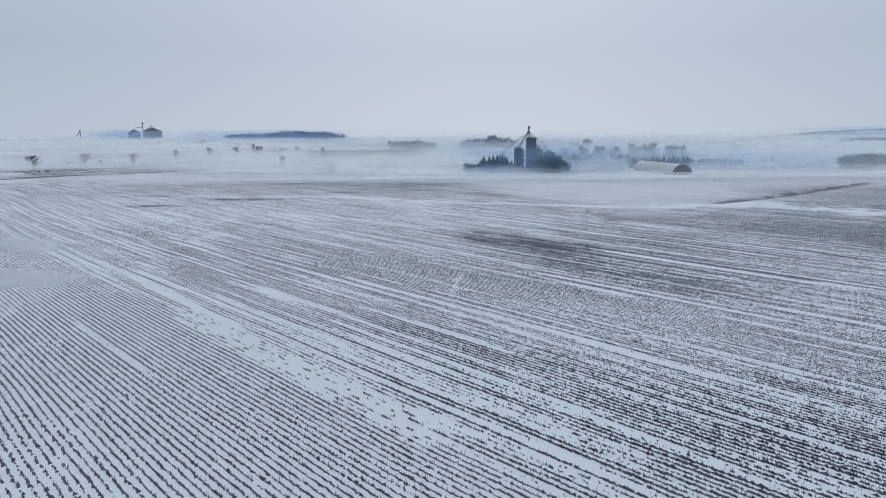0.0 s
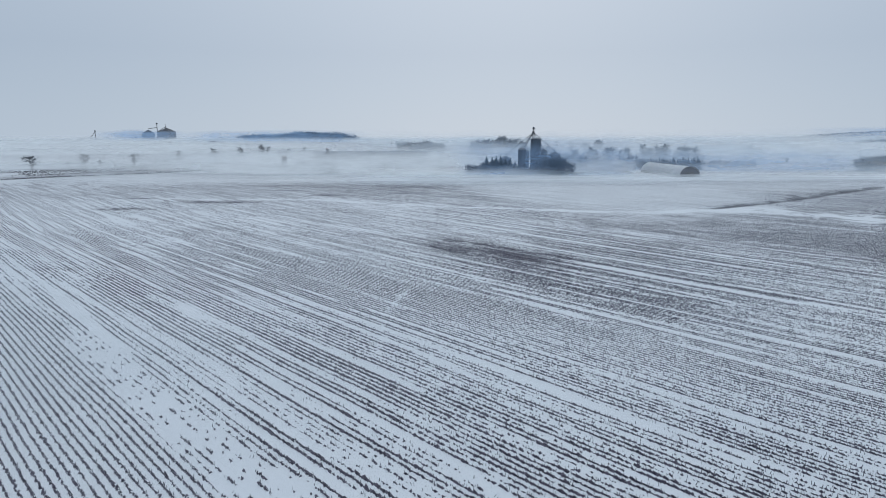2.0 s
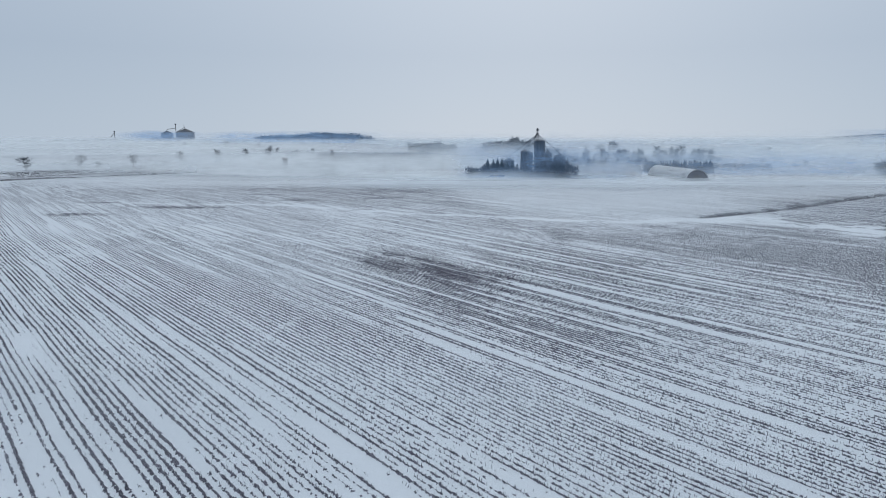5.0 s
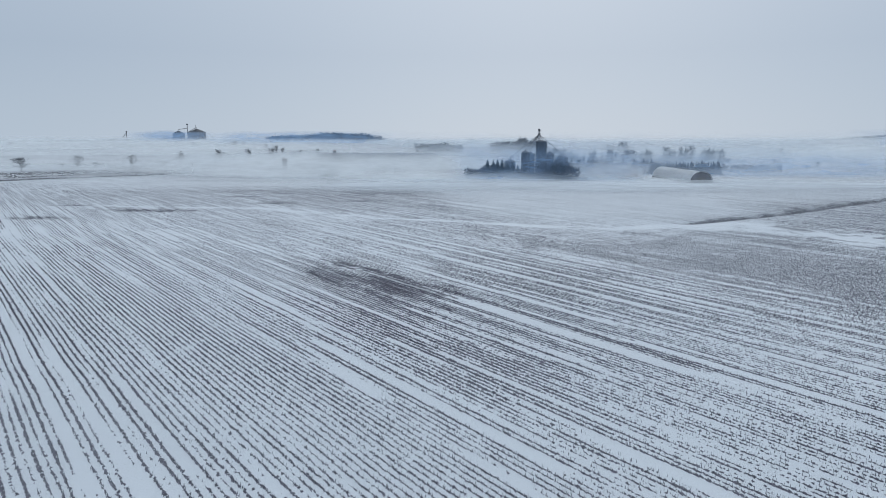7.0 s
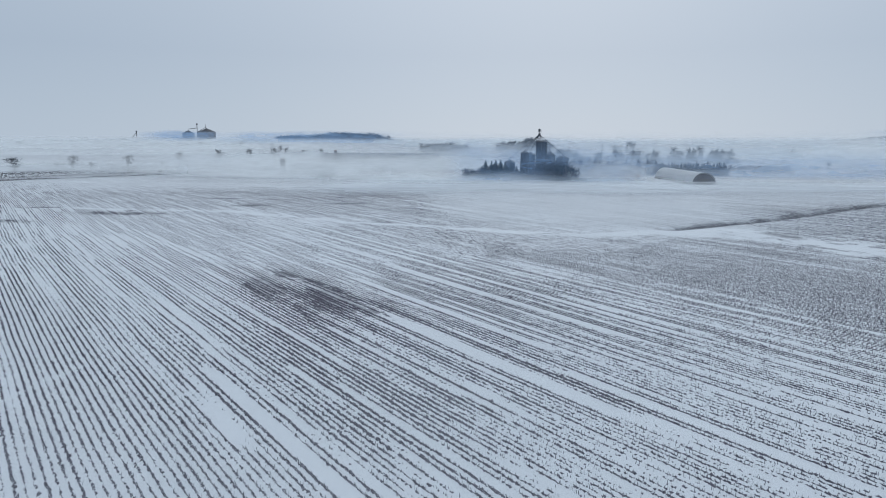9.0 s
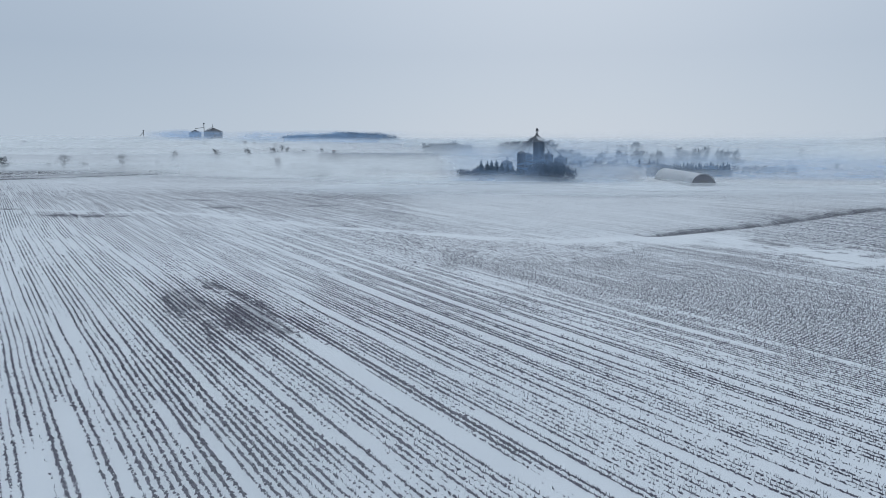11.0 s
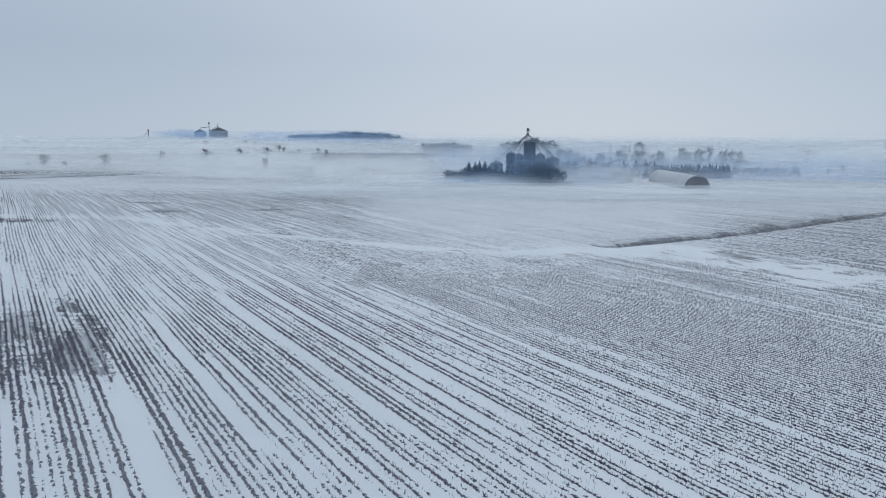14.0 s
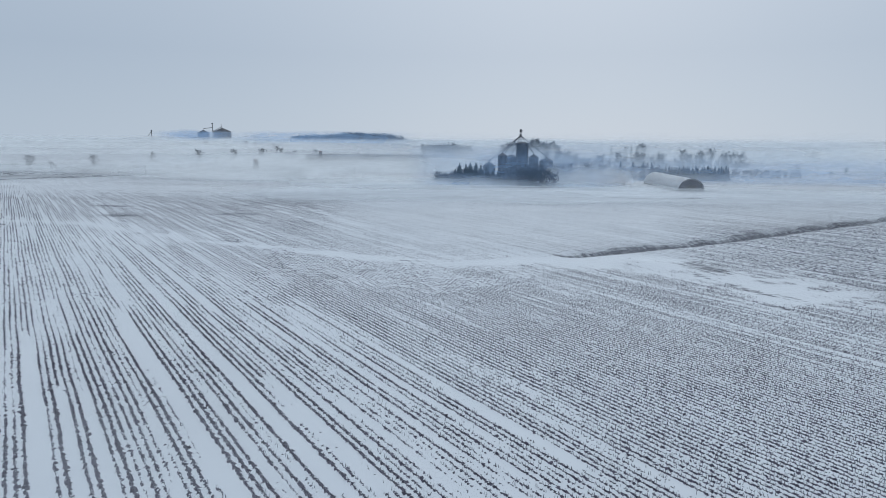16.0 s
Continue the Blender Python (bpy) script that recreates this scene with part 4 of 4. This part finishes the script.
def arch_barn(x, y, wide, long, high, turn):
    """The round-roofed shed, snow on its back and a dark gable to the south."""
    ob = base_at("arch_shed", x, y, "round-roofed steel shed with snow on its back", "shed", turn)
    n = 18
    ribs = int(long / 3)
    bm = bmesh.new()
    rows = []
    for j in range(ribs + 1):
        yy = -long / 2 + long * j / ribs
        ring = []
        for k in range(n + 1):
            t = math.pi * k / n
            puff = 0.05 * (j % 2)
            ring.append(bm.verts.new(((wide / 2 + puff) * math.cos(t), yy, (high + puff) * math.sin(t) ** 0.9 - 0.2)))
        rows.append(ring)
    for a, b in zip(rows, rows[1:]):
        for k in range(n):
            bm.faces.new((a[k], a[k + 1], b[k + 1], b[k]))
    bmesh.ops.solidify(bm, geom=bm.faces[:], thickness=0.2)
    part("roof", bm, M_ROOF_SNOW, ob, "white snow-covered arched roof")
    for s, name in ((-1, "front_wall"), (1, "back_wall")):
        bm = bmesh.new()
        outer = []
        for yy in (-0.15, 0.15):
            outer.append([bm.verts.new(((wide / 2 - 0.3) * math.cos(math.pi * k / n), s * (long / 2 - 0.6) + yy, (high - 0.3) * math.sin(math.pi * k / n) ** 0.9 - 0.3)) for k in range(n + 1)])
        for k in range(n):
            bm.faces.new((outer[0][k], outer[0][k + 1], outer[1][k + 1], outer[1][k]))
        bm.faces.new(outer[0])
        bm.faces.new(outer[1][::-1])
        wall = part(name, bm, M_ENDWALL, ob, "dark reddish-grey end wall")
        if s < 0:
            for q in (-1, 1):
                part("sliding_door", box(3.4, 0.12, 4.6, (1.75 * q, -long / 2 + 0.35, 0), 0.03), M_BARN, wall)
    rim = bmesh.new()
    for k in range(n):
        a, b = math.pi * k / n, math.pi * (k + 1) / n
        tube(((wide / 2 + 0.05) * math.cos(a), -long / 2, (high + 0.05) * math.sin(a) ** 0.9 - 0.2), ((wide / 2 + 0.05) * math.cos(b), -long / 2, (high + 0.05) * math.sin(b) ** 0.9 - 0.2), 0.18, sides=5, bm=rim)
    part("rim", rim, M_ENDWALL, ob, "grey trim round the arch")
    for s in (-1, 1):
        part("footing", box(0.6, long, 0.9, (s * (wide / 2 + 0.1), 0, -0.5), 0.05), M_BARN, ob)


arch_barn(228.8, 607, 18.4, 89, 9.5, 0.067)


def gable_barn(name, x, y, wide, long, eave, ridge, turn, label, wall, roof, windows=8, group=""):
    """A gabled shed along its own x axis with overhanging roof sheets."""
    ob = base_at(name, x, y, label, "barn", turn, group)
    for s, nm in ((-1, "side_wall"), (1, "side_wall")):
        side = part(nm, box(long, 0.25, eave + 0.5, (0, s * wide / 2, -0.5)), wall, ob)
        for k in range(windows):
            cx = -long / 2 + long * (k + 0.5) / windows
            part("window", box(min(2.2, long / windows * 0.5), 0.08, 0.9, (cx, s * (wide / 2 + 0.15), eave * 0.5), 0.02), M_DARK, side)
    for s in (-1, 1):
        bm = bmesh.new()
        q = []
        for dx in (-0.12, 0.12):
            q.append([bm.verts.new((s * (long / 2 - 0.13) + dx, yy, zz)) for yy, zz in ((-wide / 2, -0.5), (wide / 2, -0.5), (wide / 2, eave), (0, ridge - 0.1), (-wide / 2, eave))])
        for k in range(5):
            bm.faces.new((q[0][k], q[0][(k + 1) % 5], q[1][(k + 1) % 5], q[1][k]))
        bm.faces.new(q[0])
        bm.faces.new(q[1][::-1])
        end = part("end_wall", bm, wall, ob)
        part("door", box(0.1, wide * 0.28, eave * 0.8, (s * (long / 2 + 0.06), 0, 0), 0.02), M_DARK, end)
    slope = math.atan2(ridge - eave, wide / 2)
    run = math.hypot(ridge - eave, wide / 2) + 0.6
    for s in (-1, 1):
        bm = bmesh.new()
        m = Matrix.Translation((0, s * (wide / 4 + 0.22), (eave + ridge) / 2 - 0.12 + 0.16)) @ Matrix.Rotation(-s * slope, 4, "X")
        bmesh.ops.create_cube(bm, size=1, matrix=m @ Matrix.Diagonal((long + 1.0, run, 0.16, 1)))
        part("roof_slope", bm, roof, ob)
    part("ridge_cap", tube((-long / 2 - 0.5, 0, ridge + 0.12), (long / 2 + 0.5, 0, ridge + 0.12), 0.22, sides=8), M_STEEL, ob)
    for k in range(max(2, int(long / 14))):
        part("ridge_vent", box(1.0, 0.9, 0.8, (-long / 2 + long * (k + 0.5) / max(2, int(long / 14)), 0, ridge), 0.08), M_STEEL_DARK, ob)
    return ob


gable_barn("long_barn", -84, 920, 18, 160, 13.5, 18.2, 0.02, "long low grey livestock barn with pale roof", M_BARN, M_BARN_ROOF, 22)
gable_barn("gabled_shed", -125, 722, 16, 62, 6.5, 10.5, -0.70, "grey gabled farm shed in the mist", M_BARN, M_BARN_ROOF, 7)
gable_barn("red_shed", 176, 637, 13, 44, 5.6, 9.4, 0.10, "long shed with faded red gable", M_RED, M_BARN_ROOF, 9)
gable_barn("lean_shed", 136, 640, 12, 17, 6, 14.0, 1.45, "dark steep-roofed shed beside the bare trees", M_STEEL_DARK, M_STEEL_DARK, 2)
gable_barn("low_shed", 148, 628, 8, 14, 4, 6.4, 0.2, "low dark shed near the field edge", M_STEEL_DARK, M_BARN_ROOF, 3)
gable_barn("farmhouse", -246, 1079, 11, 16, 6, 10, 0.3, "far grey farmhouse half lost in mist", M_BARN, M_BARN_ROOF, 3)


def small_silo(x, y, r, tall, label):
    ob = base_at("small_silo", x, y, label, "silo", group="small silos")
    part("wall", lathe(ribbed(r, -0.5, tall - 0.8, 1.2, 0.05), 28), M_ENDWALL, ob)
    part("cap", lathe([(r + 0.2, tall - 0.9), (r + 0.2, tall - 0.5), (r * 0.5, tall - 0.05), (0.1, tall)], 28), M_RED, ob)
    part("chute", tube((r + 0.3, -0.3, 0), (r + 0.3, -0.3, tall - 1), 0.4, sides=8), M_STEEL_DARK, ob)


small_silo(-143, 908, 1.8, 22.5, "slim grey silo with a faded red cap beside the long barn")
small_silo(-165.4, 749, 2.6, 16.0, "small squat silo near the gabled shed")

# ---- far grain depot on the western horizon ----
def depot():
    group = "bins of the far grain depot"
    # Walls in paler steel than the farm bins: part of the haze put into colour.
    grain_bin(-1188, 2690, 24, 27, 40, "large far grain bin blue with haze", M_STEEL, group, "depot_bin")
    grain_bin(-1179, 2850, 38, 29, 46, "very large far grain bin blue with haze", M_STEEL, group, "depot_bin")
    ob = base_at("depot_elevator", -1183, 2765, "far elevator mast with catwalks over the bins", "grain elevator")
    part("mast", box(2.2, 2.2, 60, (0, 0, -0.5), 0.3), M_STEEL_DARK, ob)
    part("catwalk", tube((0, 0, 47), (-5, -74, 41), 1.1, sides=6), M_STEEL_DARK, ob)
    part("spout", tube((1, 0, 30), (4, 84, 52), 1.1, sides=6), M_STEEL_DARK, ob)
    part("head", box(6, 5, 6, (0, 0, 60), 0.8), M_STEEL_DARK, ob)
    ob = base_at("depot_mast", -1183, 2850, "slender mast on the far bin roof", "mast")
    ob.location.z += 45
    part("shaft", tube((0, 0, -2), (0, 0, 15), 0.9, 0.7, 8), M_STEEL_DARK, ob)
    part("tip", tube((0, 0, 15), (0, 0, 17), 1.2, 0.4, 8), M_STEEL_DARK, ob)

    ob = base_at("far_elevator", -1303, 2492, "faint far elevator leg with a sloping spout", "grain elevator")
    part("leg", box(2.0, 2.0, 44, (0, 0, -0.5), 0.3), M_STEEL_DARK, ob)
    part("head", box(5, 4, 4, (0, 0, 42), 0.6), M_STEEL_DARK, ob)
    part("spout", tube((0, 0, 40), (-22, 0, 16), 0.9, sides=6), M_STEEL_DARK, ob)
    part("bin", lathe([(7, -0.5), (7, 13), (0.5, 18)], 24), M_STEEL_DARK, ob)


depot()

# ---- drifting ground mist and blue-tinted haze veils ----


def mist_bank(name, x0, y0, x1, y1, deep, low, top, soft, thick, seed, ragged=0.5, material=None, fade=0.22):
    """A bank of ice mist or tinted haze along a line, as a wavy veil: thick is its optical depth, top the height to
    which it is full, soft how fast it thins above.
    """
    wide = math.hypot(x1 - x0, y1 - y0)
    cols, rows = int(min(220, max(60, wide / 3))), 22
    t, v = np.meshgrid(np.linspace(0, 1, cols + 1), np.linspace(0, 1, rows + 1))
    bow = deep * 0.8 * (fractal(t * wide, t * 0 + seed, wide / 4 + 10, seed + 3) - 0.5)
    x = x0 + (x1 - x0) * t + bow * (y0 - y1) / wide
    y = y0 + (y1 - y0) * t + bow * (x1 - x0) / wide
    foot = np.maximum(height(x, y) - 0.15, low)
    crest = np.maximum(top + soft * 1.5 * (fractal(x, y * 0 + seed, wide / 7 + 12, seed + 9) - 0.5), foot)
    peak = crest + 2.0 * soft
    z = foot + (peak - foot) * v
    full = ease(0, 1, (peak - z) / (2.4 * soft)) ** 1.3
    wisp = (1 - ragged) + ragged * 1.9 * fractal(x + 2.5 * z, z * 5 + seed, wide / 10 + 8, seed + 40)
    ends = ease(0, fade, t) * ease(1, 1 - fade, t)
    rise_in = 0.3 + 0.7 * ease(0, 2.5, z - foot)
    density = 1.25 * thick * full * wisp * ends * rise_in
    i = np.arange(t.size).reshape(t.shape)
    faces = np.stack([i[:-1, :-1], i[:-1, 1:], i[1:, 1:], i[1:, :-1]], -1).reshape(-1, 4)
    dens = density.ravel()
    faces = faces[dens[faces].max(1) > 0.01]
    me = mesh_of(name, np.stack([x, y, z], -1).reshape(-1, 3), faces, material or M_MIST)
    me.attributes.new("veil", "FLOAT", "POINT").data.foreach_set("value", dens.astype(np.float32))
    me.polygons.foreach_set("use_smooth", np.ones(len(me.polygons), dtype=bool))
    return tagged(new(name, me), "thin veil of drifting mist and distance haze over the land", "mist", kind="stuff")


# snow smoke drifting over the field
def snow_smoke(name, x0, x1, y0, y1, lift, thick, seed, material, limit=900):
    """A low sheet of blown snow, thickest in the middle and torn into wind-drawn patches; limit: how far across the rows it reaches."""
    xs, ys = np.arange(x0, x1 + 1, 4.0), np.arange(y0, y1 + 1, 4.0)
    x, y = np.meshgrid(xs, ys)
    z = height(x, y) + lift + 0.9 * fractal(x, y, 25, seed)
    patch = ease(0.20, 0.85, fractal(x * 0.55, y * 1.3, 60, seed + 5))
    edge = ease(x0, x0 + 0.3 * (x1 - x0), x) * ease(x1, x1 - 0.3 * (x1 - x0), x) * ease(y0, y0 + 0.38 * (y1 - y0), y) * ease(y1, y1 - 0.35 * (y1 - y0), y)
    i = np.arange(x.size).reshape(x.shape)
    faces = np.stack([i[:-1, :-1], i[:-1, 1:], i[1:, 1:], i[1:, :-1]], -1).reshape(-1, 4)
    me = mesh_of(name, np.stack([x, y, z], -1).reshape(-1, 3), faces, material)
    edge = edge * ease(limit + 8, limit - 8, to_rows(x, y)[0])
    me.attributes.new("veil", "FLOAT", "POINT").data.foreach_set("value", (thick * edge * (0.35 + 0.9 * patch)).ravel().astype(np.float32))
    me.polygons.foreach_set("use_smooth", np.ones(len(me.polygons), dtype=bool))
    return tagged(new(name, me), "thin snow smoke drifting over the stubble field", "mist", kind="stuff")


snow_smoke("snow_smoke", -220, 80, 20, 330, 1.0, 0.42, 551, M_SMOKE, 42)
snow_smoke("snow_smoke", -70, 110, 45, 195, 1.0, 0.18, 555, M_SMOKE)
snow_smoke("snow_smoke", -60, 330, 150, 420, 1.0, 0.16, 554, M_SMOKE)
snow_smoke("snow_smoke", -110, 420, 330, 700, 1.6, 1.0, 552, M_SMOKE)
# in the farmyard
mist_bank("yard_mist_haze", -120, 592, 250, 580, 14, -11, -8, 5, 1.25, 501, 0.5, None, 0.4)
# M_BLUE and M_HAZE veils are added to tint what stands behind them blue.
mist_bank("yard_mist_haze", 20, 583, 200, 581, 12, -11, 10, 12, 0.28, 502, 0.5, M_BLUE)
mist_bank("yard_mist_haze", 122, 612, 208, 622, 8, -11, -2, 7, 2.0, 503, 0.5, None, 0.25)
mist_bank("yard_mist_haze", 60, 664, 175, 664, 8, -12, 10, 8.0, 0.22, 524, 0.5, M_BLUE)
mist_bank("yard_mist_haze", 170, 556, 300, 550, 8, -10, -8, 2.5, 0.5, 536, 0.5, None, 0.35)
# east of the farmyard
mist_bank("east_mist", -300, 500, 420, 470, 40, -8, -5, 2.5, 0.5, 534, 0.8, None, 0.3)
mist_bank("east_mist", 190, 560, 700, 520, 60, -12, -7, 3.5, 0.55, 504, 0.6, None, 0.3)
mist_bank("east_mist", 330, 640, 820, 600, 60, -12, -8, 5.0, 0.6, 528, 0.6, None, 0.3)
mist_bank("east_mist", 460, 870, 1150, 800, 80, -12, -4, 7.0, 0.9, 529, 0.5, None, 0.25)
mist_bank("east_mist", 450, 1100, 1500, 1000, 100, -12, 0, 9.0, 0.9, 530, 0.4, None, 0.2)
# before the hedges and the hardwoods
mist_bank("hedge_mist_haze", 105, 725, 440, 725, 30, -12, -7, 8, 0.65, 505, 0.5, None, 0.3)
mist_bank("hedge_mist_haze", 120, 708, 520, 700, 20, -12, 3, 8.0, 0.32, 533, 0.4, M_BLUE, 0.25)
mist_bank("hedge_mist_haze", 300, 780, 520, 775, 20, -12, -8, 5.0, 0.4, 506, 0.5, None, 0.3)
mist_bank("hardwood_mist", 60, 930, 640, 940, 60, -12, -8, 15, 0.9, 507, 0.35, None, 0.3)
mist_bank("thicket_mist_haze", 425, 686, 650, 674, 14, -12, -3, 6.0, 1.1, 508, 0.5, None, 0.35)
mist_bank("thicket_mist_haze", 400, 680, 640, 668, 14, -12, 9, 8.0, 0.35, 542, 0.3, M_HAZE, 0.3)
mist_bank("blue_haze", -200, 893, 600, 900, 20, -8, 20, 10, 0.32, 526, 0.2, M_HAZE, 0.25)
# before the barns and along the road
mist_bank("barn_mist", -380, 845, 150, 850, 50, -12, -1, 5, 1.9, 509, 0.5, None, 0.35)
mist_bank("shed_mist", -330, 662, 20, 672, 30, -11, -6, 4, 1.0, 510, 0.5, None, 0.4)
mist_bank("road_mist", -460, 420, -200, 720, 20, -2, 1, 4.0, 0.5, 511, 0.5, None, 0.3)
mist_bank("road_mist", -320, 700, -185, 1130, 30, -6, 1, 5.0, 1.3, 512, 0.5, None, 0.3)
mist_bank("road_mist", -300, 400, -185, 720, 20, -6, 0, 3.0, 0.3, 525, 0.5, None, 0.35)
mist_bank("west_mist", -1000, 960, -200, 1080, 60, -4, 5, 8.0, 1.2, 532, 0.4, None, 0.3)
mist_bank("west_mist", -620, 640, -150, 760, 40, -3, 0, 5.0, 0.5, 535, 0.5, None, 0.3)
mist_bank("shed_mist", -270, 700, -40, 706, 20, -11, -2, 4, 0.6, 541, 0.5, None, 0.3)
mist_bank("west_mist", -520, 560, 90, 700, 20, -11, 9, 8, 0.58, 543, 0.35, M_PALE, 0.22)
# far off
mist_bank("copse_mist", -240, 1290, 420, 1300, 50, -12, -9, 15, 0.8, 513, 0.4, None, 0.25)
mist_bank("copse_mist", 200, 1290, 960, 1200, 60, -12, 1, 9.0, 1.3, 514, 0.4, None, 0.3)
mist_bank("far_mist", -1400, 1500, -150, 1400, 60, -6, 10, 9.0, 1.5, 515, 0.4, None, 0.25)
mist_bank("far_mist", -2600, 2480, -750, 2420, 80, 0, 11, 11.0, 1.8, 516, 0.3, None, 0.2)
mist_bank("far_mist", -1100, 2400, 450, 2300, 80, -8, 7, 10.0, 1.8, 517, 0.3, None, 0.2)
mist_bank("far_mist", 700, 1740, 1950, 1690, 60, -12, -1, 6.0, 1.8, 518, 0.3, None, 0.2)
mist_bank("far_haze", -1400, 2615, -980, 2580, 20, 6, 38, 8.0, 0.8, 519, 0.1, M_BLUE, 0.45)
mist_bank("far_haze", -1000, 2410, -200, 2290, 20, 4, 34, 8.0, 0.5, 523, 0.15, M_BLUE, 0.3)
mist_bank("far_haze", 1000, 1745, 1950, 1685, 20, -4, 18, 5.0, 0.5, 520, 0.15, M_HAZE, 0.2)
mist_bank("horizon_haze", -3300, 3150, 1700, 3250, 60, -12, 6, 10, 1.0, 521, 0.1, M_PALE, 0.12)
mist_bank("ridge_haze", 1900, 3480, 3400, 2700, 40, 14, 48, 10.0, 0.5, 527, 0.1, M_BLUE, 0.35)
mist_bank("horizon_haze", 900, 3250, 3200, 2350, 60, -12, 6, 12, 1.2, 522, 0.2, M_PALE, 0.2)
